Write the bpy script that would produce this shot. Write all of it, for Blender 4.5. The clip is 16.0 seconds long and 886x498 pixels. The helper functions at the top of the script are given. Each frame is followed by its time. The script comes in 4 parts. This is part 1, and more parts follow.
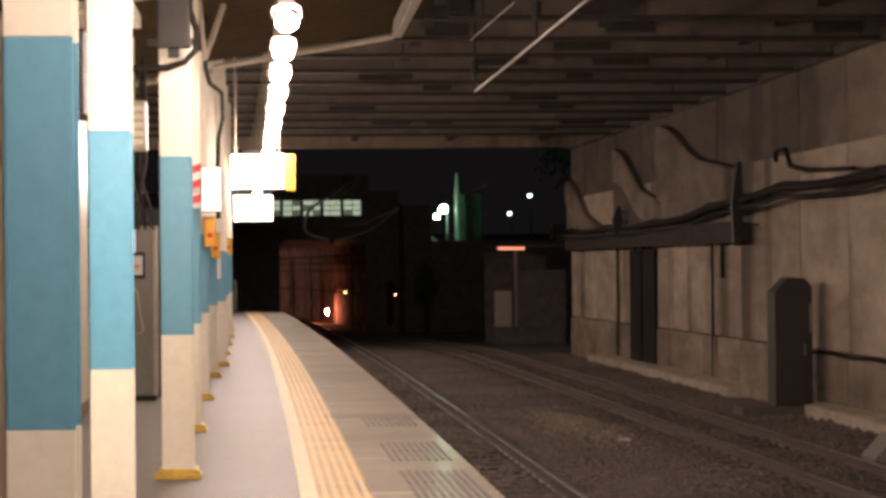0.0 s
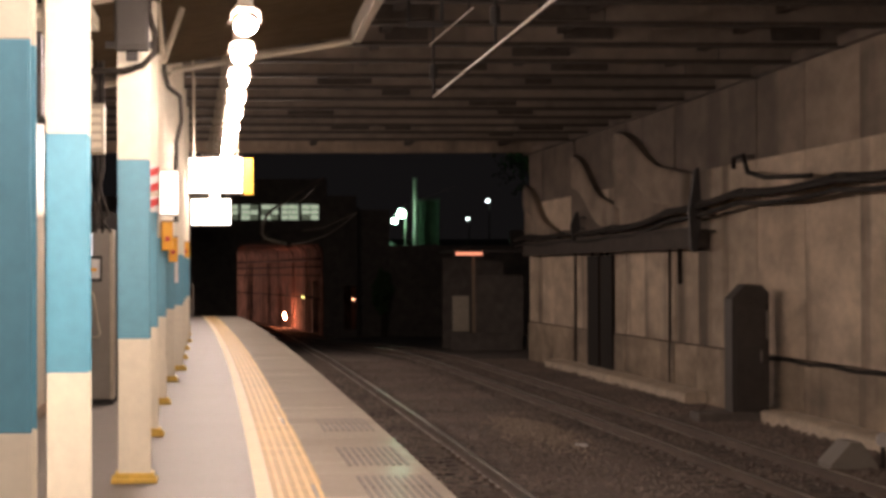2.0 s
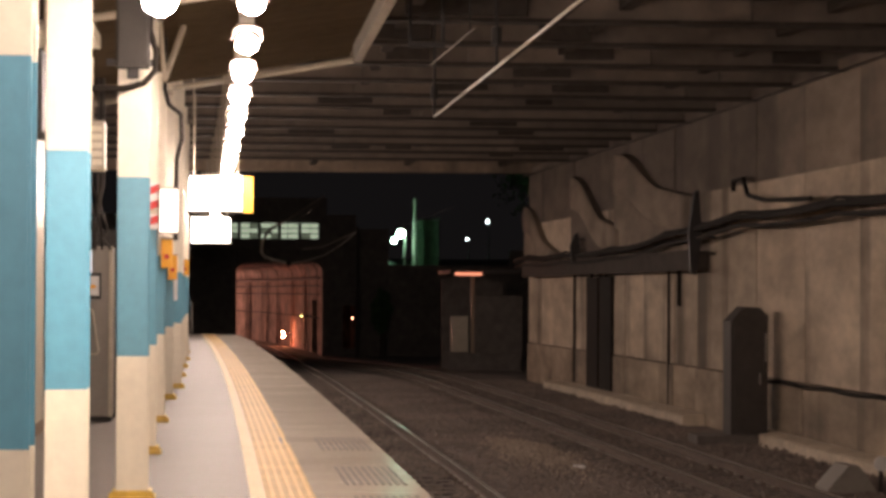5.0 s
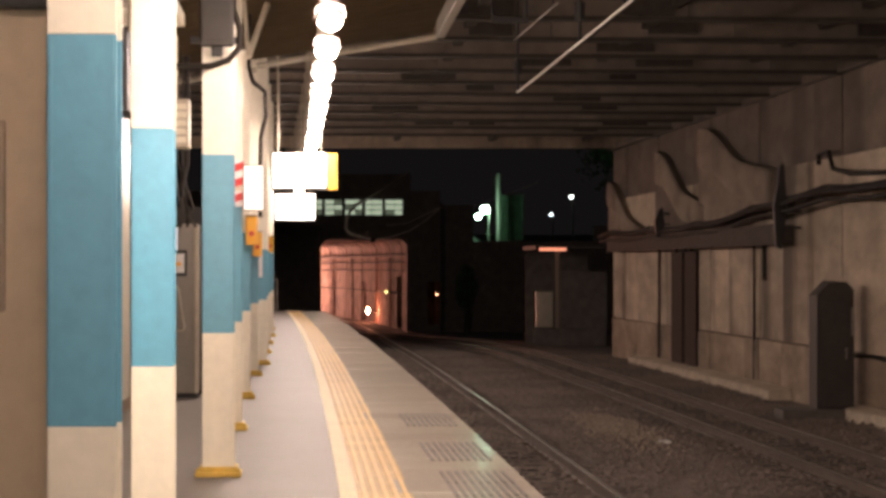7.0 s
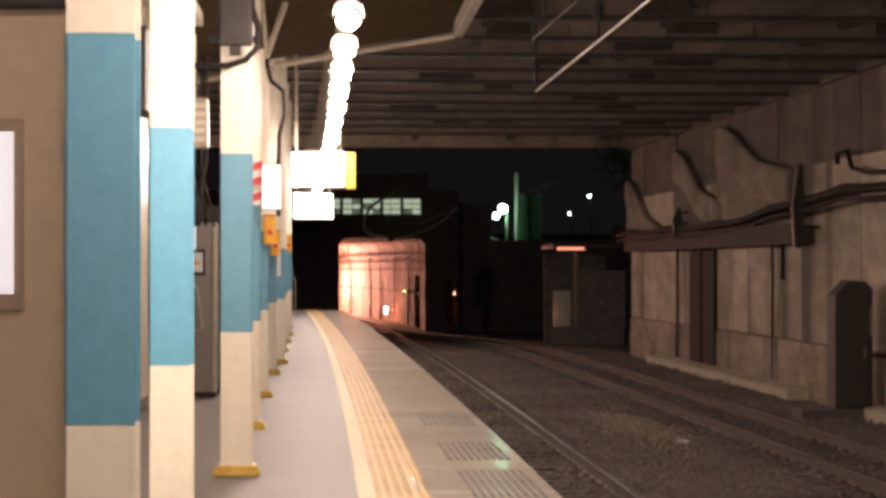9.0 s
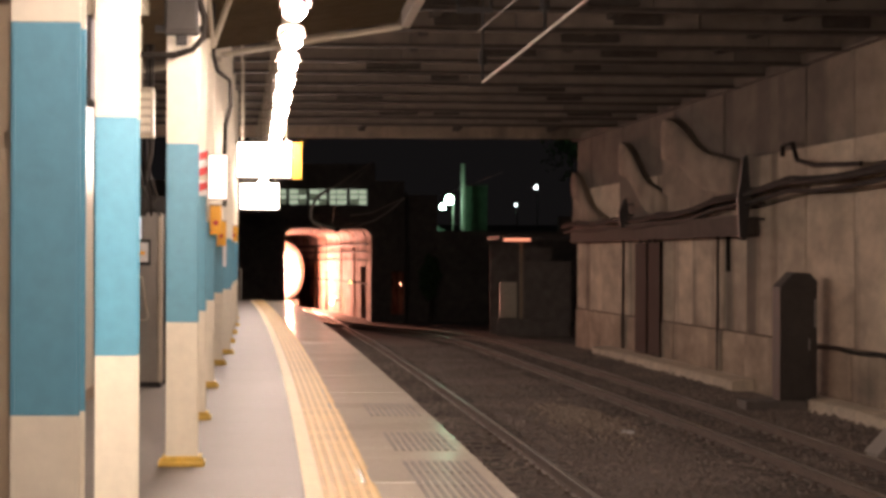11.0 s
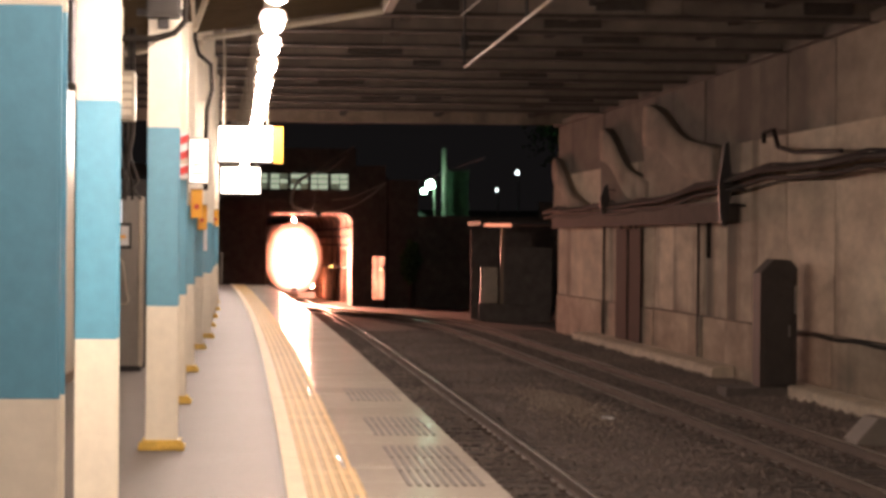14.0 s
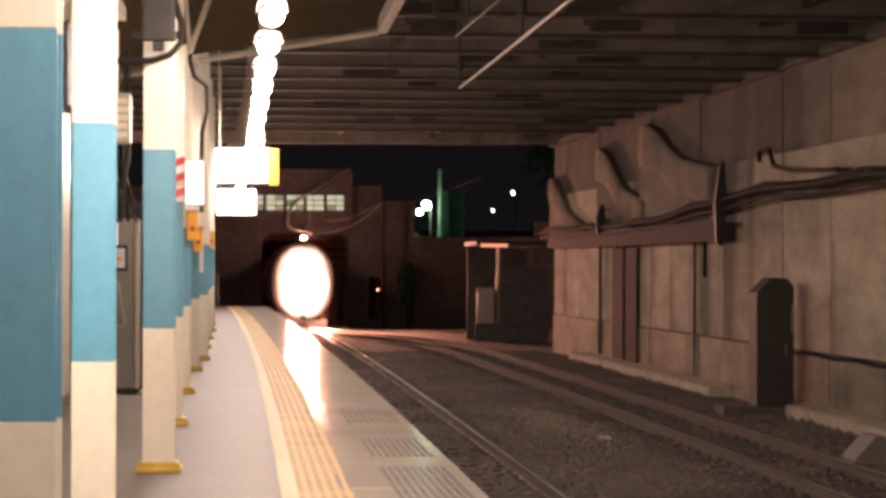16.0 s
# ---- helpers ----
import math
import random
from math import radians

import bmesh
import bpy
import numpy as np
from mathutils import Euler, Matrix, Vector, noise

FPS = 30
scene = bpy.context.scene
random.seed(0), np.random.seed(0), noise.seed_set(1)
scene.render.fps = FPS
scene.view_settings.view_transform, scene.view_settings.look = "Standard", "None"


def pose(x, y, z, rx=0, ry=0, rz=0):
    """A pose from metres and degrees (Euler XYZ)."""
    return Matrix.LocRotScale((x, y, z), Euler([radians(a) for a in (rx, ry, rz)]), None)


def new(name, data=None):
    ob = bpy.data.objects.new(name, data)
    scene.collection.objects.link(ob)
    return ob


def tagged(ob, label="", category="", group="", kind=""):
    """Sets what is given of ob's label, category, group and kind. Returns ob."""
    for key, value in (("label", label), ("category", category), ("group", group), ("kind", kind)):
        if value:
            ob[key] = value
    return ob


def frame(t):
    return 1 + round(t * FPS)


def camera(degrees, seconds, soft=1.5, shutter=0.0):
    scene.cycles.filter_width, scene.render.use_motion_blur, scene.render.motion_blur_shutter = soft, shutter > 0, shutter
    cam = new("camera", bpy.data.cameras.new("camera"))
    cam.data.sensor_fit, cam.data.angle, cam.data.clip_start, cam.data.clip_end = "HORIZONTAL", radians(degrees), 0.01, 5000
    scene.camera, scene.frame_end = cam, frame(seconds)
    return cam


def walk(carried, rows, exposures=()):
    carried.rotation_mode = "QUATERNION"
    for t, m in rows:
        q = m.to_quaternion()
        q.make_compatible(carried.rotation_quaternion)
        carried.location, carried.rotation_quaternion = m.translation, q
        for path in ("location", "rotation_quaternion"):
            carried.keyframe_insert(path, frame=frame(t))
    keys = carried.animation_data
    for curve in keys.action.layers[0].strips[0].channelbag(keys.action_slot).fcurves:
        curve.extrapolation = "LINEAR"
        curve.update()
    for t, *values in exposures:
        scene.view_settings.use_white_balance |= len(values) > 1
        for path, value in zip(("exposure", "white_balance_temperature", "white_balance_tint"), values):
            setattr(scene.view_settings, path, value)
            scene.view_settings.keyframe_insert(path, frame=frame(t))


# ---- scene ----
# metres: x across the tracks, y along the platform, z up from the platform's surface
ROWS = [
    (0, 90.4147, 0.5195, -3.8912), (0.5, 90.3561, 0.4194, -4.1092), (1, 90.3424, 0.2583, -4.3084),
    (1.5, 90.3341, 0.1611, -4.5835), (2, 90.5232, 0.237, -4.8635), (2.5, 90.7437, 0.3367, -5.0554),
    (3, 90.8804, 0.488, -5.0402), (3.5, 90.93, 0.1795, -4.9009), (6, 91.003, -0.4369, -4.7486),
    (6.5, 90.6126, -0.246, -4.0001), (7, 90.4231, 0.0297, -2.9403), (7.5, 90.5477, 0.1333, -2.3673),
    (8, 90.5506, 0.2397, -2.2641), (8.5, 90.4328, 0.188, -2.2815), (9, 90.4037, 0.0, -2.5245),
    (9.5, 90.3368, -0.2375, -2.9563), (12, 90.1783, -0.0909, -3.9712), (12.5, 90.2042, -0.1843, -3.9518),
    (13, 90.2061, -0.1556, -3.8835), (13.5, 90.0806, -0.2857, -4.0275), (14, 89.8535, -0.4509, -4.204),
    (14.5, 89.9653, -0.5428, -4.1622), (15, 90.2247, -0.4397, -3.9365), (15.5, 90.262, -0.2671, -3.9246),
    (16, 90.3267, -0.1357, -4.2917)]
cam = camera(20.2, 16.0, soft=3.5)
walk(cam, [(t, pose(0, 0, 1.5, rx, ry, rz)) for t, rx, ry, rz in ROWS])

# ---- night sky ----
world = bpy.data.worlds.new("night")
scene.world = world
world.use_nodes = True
world.node_tree.nodes["Background"].inputs[0].default_value = (0.115, 0.10, 0.103, 1)
world.node_tree.nodes["Background"].inputs[1].default_value = 0.05
scene.view_settings.exposure = 0.0

TUBE, SIGN, BEAM = 570.0, 12.0, 15000.0
RAIL_Z = -1.0          # top of the rails below the platform


def bend(y):
    """How far the whole station has curved to the left at y."""
    return -0.000165 * y * y


# ---- materials ----
def material(name, colour, rough=0.7, metal=0.0, grain=0.12, size=6.0, stain=0.2, stain_size=0.6, bump=0.15,
             dark=None, stretch=(1, 1, 1), spread=0.0, coat=0.0, island=0.0, streak=0.0, patchy=0.0):
    """Two scales of tone (grain and stains), a fine bump, and a spread of tone from piece to piece."""
    m = bpy.data.materials.new(name)
    m.use_nodes = True
    nt = m.node_tree
    n, link = nt.nodes, nt.links
    b = n["Principled BSDF"]
    b.inputs["Roughness"].default_value, b.inputs["Metallic"].default_value = rough, metal
    b.inputs["Coat Weight"].default_value = coat
    co = n.new("ShaderNodeTexCoord")
    mp = n.new("ShaderNodeMapping")
    mp.inputs["Scale"].default_value = stretch
    link.new(co.outputs["Object"], mp.inputs["Vector"])
    # alike pieces take their marks from different places
    which = n.new("ShaderNodeObjectInfo")
    far = n.new("ShaderNodeMath")
    far.operation = "MULTIPLY"
    far.inputs[1].default_value = 53.0
    link.new(which.outputs["Random"], far.inputs[0])
    link.new(far.outputs[0], mp.inputs["Location"])

    def tex(scale, detail, rough_=0.6):
        t = n.new("ShaderNodeTexNoise")
        t.inputs["Scale"].default_value, t.inputs["Detail"].default_value = scale, detail
        t.inputs["Roughness"].default_value = rough_
        link.new(mp.outputs[0], t.inputs["Vector"])
        return t

    fine, broad = tex(size, 6), tex(stain_size, 5, 0.65)
    ramp = n.new("ShaderNodeMapRange")
    ramp.inputs[1].default_value, ramp.inputs[2].default_value = 0.35, 0.68
    link.new(broad.outputs["Fac"], ramp.inputs[0])
    mix1 = n.new("ShaderNodeMix")
    mix1.data_type = "RGBA"
    d = dark or tuple(c * 0.4 for c in colour)
    mix1.inputs[6].default_value, mix1.inputs[7].default_value = (*colour, 1), (*d, 1)
    f1 = n.new("ShaderNodeMath")
    f1.operation = "MULTIPLY"
    f1.inputs[1].default_value = stain
    link.new(ramp.outputs[0], f1.inputs[0])
    link.new(f1.outputs[0], mix1.inputs[0])
    if streak:
        # water marks that run down the face
        m2 = n.new("ShaderNodeMapping")
        m2.inputs["Scale"].default_value = (1.5, 0.45, 0.07)
        link.new(co.outputs["Object"], m2.inputs["Vector"])
        link.new(far.outputs[0], m2.inputs["Location"])
        runs = n.new("ShaderNodeTexNoise")
        runs.inputs["Scale"].default_value, runs.inputs["Detail"].default_value = 1.0, 6
        link.new(m2.outputs[0], runs.inputs["Vector"])
        cut = n.new("ShaderNodeMapRange")
        cut.inputs[1].default_value, cut.inputs[2].default_value = 0.52, 0.66
        cut.inputs[4].default_value = streak
        link.new(runs.outputs["Fac"], cut.inputs[0])
        mixs = n.new("ShaderNodeMix")
        mixs.data_type = "RGBA"
        mixs.inputs[7].default_value = (*(v * 0.45 for v in d), 1)
        link.new(mix1.outputs[2], mixs.inputs[6])
        link.new(cut.outputs[0], mixs.inputs[0])
        mix1 = mixs
    tone = n.new("ShaderNodeMapRange")
    tone.inputs[1].default_value, tone.inputs[2].default_value = 0.3, 0.7
    tone.inputs[3].default_value, tone.inputs[4].default_value = 1 - grain, 1 + grain
    link.new(fine.outputs["Fac"], tone.inputs[0])
    info = n.new("ShaderNodeObjectInfo")
    sp = n.new("ShaderNodeMapRange")
    sp.inputs[3].default_value, sp.inputs[4].default_value = 1 - spread, 1 + spread
    link.new(info.outputs["Random"], sp.inputs[0])
    mul = n.new("ShaderNodeMath")
    mul.operation = "MULTIPLY"
    link.new(tone.outputs[0], mul.inputs[0])
    link.new(sp.outputs[0], mul.inputs[1])
    if island:
        geo = n.new("ShaderNodeNewGeometry")
        per = n.new("ShaderNodeMapRange")
        per.inputs[3].default_value, per.inputs[4].default_value = 1 - island, 1 + island
        link.new(geo.outputs["Random Per Island"], per.inputs[0])
        mul0, mul = mul, n.new("ShaderNodeMath")
        mul.operation = "MULTIPLY"
        link.new(mul0.outputs[0], mul.inputs[0])
        link.new(per.outputs[0], mul.inputs[1])
    mix2 = n.new("ShaderNodeVectorMath")
    mix2.operation = "SCALE"
    link.new(mix1.outputs[2], mix2.inputs[0])
    link.new(mul.outputs[0], mix2.inputs["Scale"])
    link.new(mix2.outputs[0], b.inputs["Base Color"])
    if patchy:
        # worn, polished patches
        rg = n.new("ShaderNodeMapRange")
        rg.inputs[1].default_value, rg.inputs[2].default_value = 0.35, 0.65
        rg.inputs[3].default_value, rg.inputs[4].default_value = rough - patchy, rough + patchy
        link.new(broad.outputs["Fac"], rg.inputs[0])
        link.new(rg.outputs[0], b.inputs["Roughness"])
    if bump:
        bp = n.new("ShaderNodeBump")
        bp.inputs["Strength"].default_value, bp.inputs["Distance"].default_value = bump, 0.02
        link.new(fine.outputs["Fac"], bp.inputs["Height"])
        link.new(bp.outputs[0], b.inputs["Normal"])
    return m


def glow(name, colour, strength):
    m = bpy.data.materials.new(name)
    m.use_nodes = True
    b = m.node_tree.nodes["Principled BSDF"]
    b.inputs["Base Color"].default_value = (*colour, 1)
    b.inputs["Emission Color"].default_value = (*colour, 1)
    b.inputs["Emission Strength"].default_value = strength
    return m


CREAM = material("cream_paint", (0.78, 0.725, 0.59), 0.35, grain=0.06, size=14, stain=0.3, stain_size=1.3, bump=0.1, dark=(0.6, 0.53, 0.42), streak=0.12)
BLUE = material("blue_paint", (0.105, 0.325, 0.45), 0.38, grain=0.07, size=14, stain=0.3, stain_size=1.6, bump=0.1, dark=(0.10, 0.26, 0.35), streak=0.12)
YELLOW = material("yellow_paint", (0.62, 0.40, 0.06), 0.5, grain=0.15, size=15, stain=0.4, stain_size=4)
ASPHALT = material("platform_asphalt", (0.16, 0.137, 0.12), 0.6, grain=0.12, size=30, stain=0.3, stain_size=0.7,
                   dark=(0.11, 0.094, 0.082), bump=0.12)
COPING = material("pale_coping", (0.82, 0.735, 0.63), 0.17, patchy=0.025, grain=0.08, size=18, stain=0.3, stain_size=1.2,
                  dark=(0.52, 0.47, 0.40), bump=0.05, spread=0.06)
TACTILE = material("yellow_tactile", (0.72, 0.49, 0.19), 0.62, grain=0.08, size=22, stain=0.35, stain_size=2.5,
                   dark=(0.5, 0.36, 0.2), bump=0.05, spread=0.08)
# darker tone puts the shade of the grooves into the tile base
TACTILE_BASE = material("shaded_tactile_base", (0.56, 0.36, 0.13), 0.6, grain=0.15, size=18, stain=0.5, stain_size=3, spread=0.12)
TACTILE_LINE = material("pale_tactile_line", (0.80, 0.66, 0.42), 0.65, grain=0.06, size=22, stain=0.25, stain_size=2.5)
RUBBER = material("dark_grip", (0.15, 0.13, 0.115), 0.6, grain=0.2, size=20, stain=0.3, stain_size=3)
CONCRETE = material("old_wall_concrete", (0.57, 0.465, 0.35), 0.85, grain=0.25, size=2.6, stain=0.8, stain_size=0.55,
                    dark=(0.24, 0.185, 0.135), bump=0.5, stretch=(1, 0.28, 0.8), spread=0.2, streak=0.92)
CONCRETE_LOW = material("damp_dirty_concrete", (0.42, 0.33, 0.235), 0.8, grain=0.3, size=2.2, stain=0.9, stain_size=0.8,
                        dark=(0.15, 0.115, 0.085), bump=0.5, stretch=(1, 0.28, 0.9), spread=0.2, streak=0.6)
# two darker tones for the upper wall, haunches and end beam
CONCRETE_UP = material("dark_upper_concrete", (0.175, 0.138, 0.108), 0.9, grain=0.25, size=2.2, stain=0.85, stain_size=0.4,
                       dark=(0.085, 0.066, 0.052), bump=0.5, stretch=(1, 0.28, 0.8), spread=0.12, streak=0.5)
CONCRETE_MID = material("mid_dark_concrete", (0.31, 0.245, 0.185), 0.88, grain=0.25, size=2.4, stain=0.85, stain_size=0.5,
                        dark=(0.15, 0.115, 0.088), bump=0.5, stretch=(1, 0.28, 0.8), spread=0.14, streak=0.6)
GRAVEL = material("pale_gravel", (0.33, 0.27, 0.215), 0.9, grain=0.35, size=9, stain=0.5, stain_size=1.2, bump=0.3)
CONCRETE_DARK = material("sooty_concrete", (0.15, 0.13, 0.115), 0.9, grain=0.25, size=3, stain=0.6, stain_size=0.5,
                         dark=(0.09, 0.077, 0.068), bump=0.5)
FOOTING = material("pale_footing", (0.60, 0.51, 0.39), 0.85, grain=0.2, size=6, stain=0.5, stain_size=1.0, bump=0.4)
CEILING = material("soffit_concrete", (0.225, 0.184, 0.150), 0.85, grain=0.2, size=2.5, stain=0.6, stain_size=0.35,
                   dark=(0.10, 0.082, 0.067), bump=0.4, island=0.18)
# dark steel of the fittings; also colours in the shade on the soffit flanges
DARK_STEEL = material("dark_steel", (0.075, 0.063, 0.054), 0.8, grain=0.2, size=6, stain=0.4, stain_size=1)
DARK_STEEL.node_tree.nodes["Principled BSDF"].inputs["Specular IOR Level"].default_value = 0.1
DECK = material("canopy_sheet", (0.062, 0.046, 0.029), 0.9, grain=0.15, size=6, stain=0.55, stain_size=0.8,
                dark=(0.085, 0.063, 0.04), bump=0.1)
DECK.node_tree.nodes["Principled BSDF"].inputs["Specular IOR Level"].default_value = 0.0
STEEL_CREAM = material("painted_steel", (0.50, 0.44, 0.34), 0.45, grain=0.1, size=10, stain=0.35, stain_size=1.5)
STEEL_EDGE = material("dull_edge_steel", (0.27, 0.225, 0.165), 0.6, grain=0.12, size=10, stain=0.5, stain_size=1.2)
BALLAST = material("brown_ballast", (0.22, 0.177, 0.150), 0.95, grain=0.4, size=12, stain=0.8, stain_size=0.38,
                   dark=(0.085, 0.072, 0.06), bump=0.6)
STONE = material("ballast_stone", (0.235, 0.19, 0.162), 0.9, grain=0.3, size=9, stain=0.8, stain_size=0.38, bump=0.3)
RAIL = material("rail_steel", (0.44, 0.40, 0.355), 0.28, metal=0.6, grain=0.2, size=12, stain=0.3, stain_size=1)
RAIL_RUST = material("rusty_rail", (0.12, 0.088, 0.068), 0.85, grain=0.3, size=10, stain=0.4, stain_size=1)
# pale tone carries the highlight on the lit rail foot
RAIL_FOOT = material("highlit_rail_foot", (0.40, 0.35, 0.30), 0.45, metal=0.3, grain=0.35, size=3, stain=0.9, stain_size=0.5, dark=(0.07, 0.055, 0.045))
SLEEPER = material("sleeper", (0.12, 0.10, 0.085), 0.9, grain=0.3, size=8, stain=0.5, stain_size=2, spread=0.2)
BLACK = material("black_metal", (0.025, 0.022, 0.02), 0.6, grain=0.2, size=12, stain=0.2)
CABLE = material("dark_cable", (0.022, 0.018, 0.015), 0.8, grain=0.2, size=10, stain=0.3, bump=0)
CABLE.node_tree.nodes["Principled BSDF"].inputs["Specular IOR Level"].default_value = 0.15
CABINET = material("dark_cabinet", (0.06, 0.05, 0.043), 0.7, grain=0.2, size=8, stain=0.4, stain_size=2)
GREY = material("grey_metal", (0.26, 0.235, 0.205), 0.5, grain=0.06, size=14, stain=0.2, stain_size=2)
GREY_DARK = material("dull_dark_grey", (0.035, 0.030, 0.025), 0.65, grain=0.1, size=10, stain=0.4, stain_size=2)
BEIGE = material("beige_panel", (0.48, 0.375, 0.26), 0.6, grain=0.06, size=9, stain=0.4, stain_size=0.9, dark=(0.36, 0.27, 0.185), streak=0.12)
FRAME = material("brown_frame", (0.30, 0.22, 0.15), 0.55, grain=0.1, size=14, stain=0.2)
PAPER = material("white_sheet", (0.74, 0.72, 0.70), 0.5, grain=0.04, size=10, stain=0.2, stain_size=3)
RED = material("red_paint", (0.55, 0.035, 0.03), 0.45, grain=0.08, size=20, stain=0.2, stain_size=3)
ORANGE = material("orange_paint", (0.85, 0.42, 0.03), 0.4, grain=0.05, size=20, stain=0.1)
TUNNEL = material("tunnel_lining", (0.50, 0.315, 0.235), 0.85, grain=0.8, size=2.6, stain=0.95, stain_size=0.42,
                  dark=(0.09, 0.055, 0.043), bump=0.6, stretch=(1, 0.35, 0.5), streak=0.85)
HILL = material("night_hill", (0.035, 0.04, 0.028), 0.95, grain=0.4, size=1, stain=0.5, stain_size=0.2)
LEAF = material("leaves", (0.06, 0.12, 0.045), 0.7, grain=0.3, size=3, stain=0.4, stain_size=1)
BARK = material("bark", (0.07, 0.055, 0.04), 0.9, grain=0.3, size=6, stain=0.4)
GREEN_WALL = material("green_plaster", (0.04, 0.06, 0.035), 0.9, grain=0.3, size=3, stain=0.7, stain_size=0.8, streak=0.4)
TRAIN_WHITE = material("train_front_paint", (0.78, 0.76, 0.72), 0.35, grain=0.04, size=8, stain=0.15)
CHROME = material("wire_copper", (0.62, 0.5, 0.4), 0.4, metal=0.8, grain=0.1, size=10, stain=0.1, bump=0)
WIRE = material("oxidised_wire", (0.07, 0.06, 0.05), 0.8, grain=0.1, size=10, stain=0.1, bump=0)
BRIGHT_STEEL = material("worn_bright_steel", (0.62, 0.54, 0.46), 0.3, metal=0.7, grain=0.15, size=8, stain=0.3, bump=0)
M_TUBE = glow("fluorescent_tube", (1.0, 0.775, 0.665), TUBE)
M_FLOOD = glow("bright_platform_lamp", (1.0, 0.82, 0.70), 1750.0)
M_SIGN = glow("lit_sign_face", (1.0, 0.93, 0.86), SIGN)
M_SIGN_ORANGE = glow("lit_orange_edge", (1.0, 0.50, 0.06), 1.1)
M_BEAM = glow("headlamp_filament", (1.0, 0.38, 0.25), BEAM)
# for the lamps added before the train's front to make its glare
M_GLARE = glow("glare_fill_lamp", (1.0, 0.46, 0.36), 2400.0)
M_TLAMP = glow("tunnel_lamp", (1.0, 0.30, 0.15), 480.0)
M_GREEN = glow("street_lamp_green", (0.5, 1.0, 0.66), 75.0)
M_WHITE = glow("far_lamp", (0.85, 1.0, 0.98), 9.0)
M_RED = glow("reddish_strip_lamp", (1.0, 0.34, 0.2), 1.3)
M_CAB = glow("lit_cab_glass", (1.0, 0.75, 0.6), 2.0)
M_WINDOW = glow("lit_window", (0.62, 0.72, 0.52), 0.6)
M_WINDOW_DIM = glow("dim_window", (0.55, 0.65, 0.45), 0.12)
M_SCREEN = glow("lit_booth_window", (0.86, 0.84, 0.92), 0.55)


# ---- mesh helpers ----
def box(bm, x0, x1, y0, y1, z0, z1, bevel=0.0):
    made = bmesh.ops.create_cube(bm, size=1.0)["verts"]
    for v in made:
        v.co = Vector(((x0 + x1) / 2 + v.co.x * (x1 - x0), (y0 + y1) / 2 + v.co.y * (y1 - y0), (z0 + z1) / 2 + v.co.z * (z1 - z0)))
    if bevel:
        edges = list({e for v in made for e in v.link_edges})
        bmesh.ops.bevel(bm, geom=edges, offset=bevel, segments=2, affect="EDGES", profile=0.6)
    return bm


def block(*sizes, bevel=0.0):
    return box(bmesh.new(), *sizes, bevel=bevel)


def rod(bm, a, b, r0, r1=None, sides=10):
    a, b = Vector(a), Vector(b)
    m = Matrix.Translation((a + b) / 2) @ (b - a).to_track_quat("Z", "Y").to_matrix().to_4x4()
    bmesh.ops.create_cone(bm, cap_ends=True, segments=sides, radius1=r0, radius2=r0 if r1 is None else r1, depth=(b - a).length, matrix=m)
    return bm


def part(name, bm, mat, parent=None, label="", smooth=False):
    """One mesh object from a bmesh, in its parent's space."""
    me = bpy.data.meshes.new(name)
    bmesh.ops.recalc_face_normals(bm, faces=bm.faces)
    bm.to_mesh(me)
    bm.free()
    me.materials.append(mat)
    if smooth:
        me.polygons.foreach_set("use_smooth", [True] * len(me.polygons))
    ob = new(name, me)
    if parent:
        ob.parent = parent
    if label:
        ob["label"] = label
    return ob


def piece(name, me, parent, at, turn=0.0):
    ob = new(name, me)
    ob.parent = parent
    ob.matrix_basis = pose(*at, 0, 0, turn)
    return ob


def thing(name, at, label, category, group="", kind="", turn=0.0):
    ob = new(name)
    ob.empty_display_size = 0.2
    ob.matrix_basis = pose(*at, 0, 0, turn)
    return tagged(ob, label, category, group, kind)


def mesh_of(bm, mat):
    me = bpy.data.meshes.new("piece")
    bmesh.ops.recalc_face_normals(bm, faces=bm.faces)
    bm.to_mesh(me)
    bm.free()
    me.materials.append(mat)
    return me


def sweep(profile, line, closed=True):
    """A profile of (x, z) carried along a line of (x, y, z, heading)."""
    bm = bmesh.new()
    rings = []
    for x, y, z, head in line:
        c, s = math.cos(head), math.sin(head)
        rings.append([bm.verts.new((x + px * c, y + px * s, z + pz)) for px, pz in profile])
    n = len(profile)
    for r0, r1 in zip(rings, rings[1:]):
        for i in range(n if closed else n - 1):
            j = (i + 1) % n
            bm.faces.new((r0[i], r0[j], r1[j], r1[i]))
    if closed:
        bm.faces.new(rings[0])
        bm.faces.new(rings[-1])
    return bm


def station_line(off, y0, y1, step=2.0, z=0.0):
    n = max(1, math.ceil((y1 - y0) / step))
    out = []
    for i in range(n + 1):
        y = y0 + (y1 - y0) * i / n
        out.append((off + bend(y), y, z, 0.00033 * y))
    return out


def tube(points, radius, sides=6):
    cu = bpy.data.curves.new("line", "CURVE")
    cu.dimensions, cu.bevel_depth, cu.bevel_resolution = "3D", radius, 1
    sp = cu.splines.new("POLY")
    sp.points.add(len(points) - 1)
    for p, q in zip(sp.points, points):
        p.co = (*q, 1)
    ob = bpy.data.objects.new("line", cu)
    me = bpy.data.meshes.new_from_object(ob)
    bpy.data.objects.remove(ob)
    bm = bmesh.new()
    bm.from_mesh(me)
    return bm


def smoothstep(a, b, v):
    u = min(1, max(0, (v - a) / (b - a)))
    return u * u * (3 - 2 * u)


# ---- tracks: where they run ----
PORTAL_Y, TUNNEL_R = 125.0, 400.0
PORTAL_X = 2.07


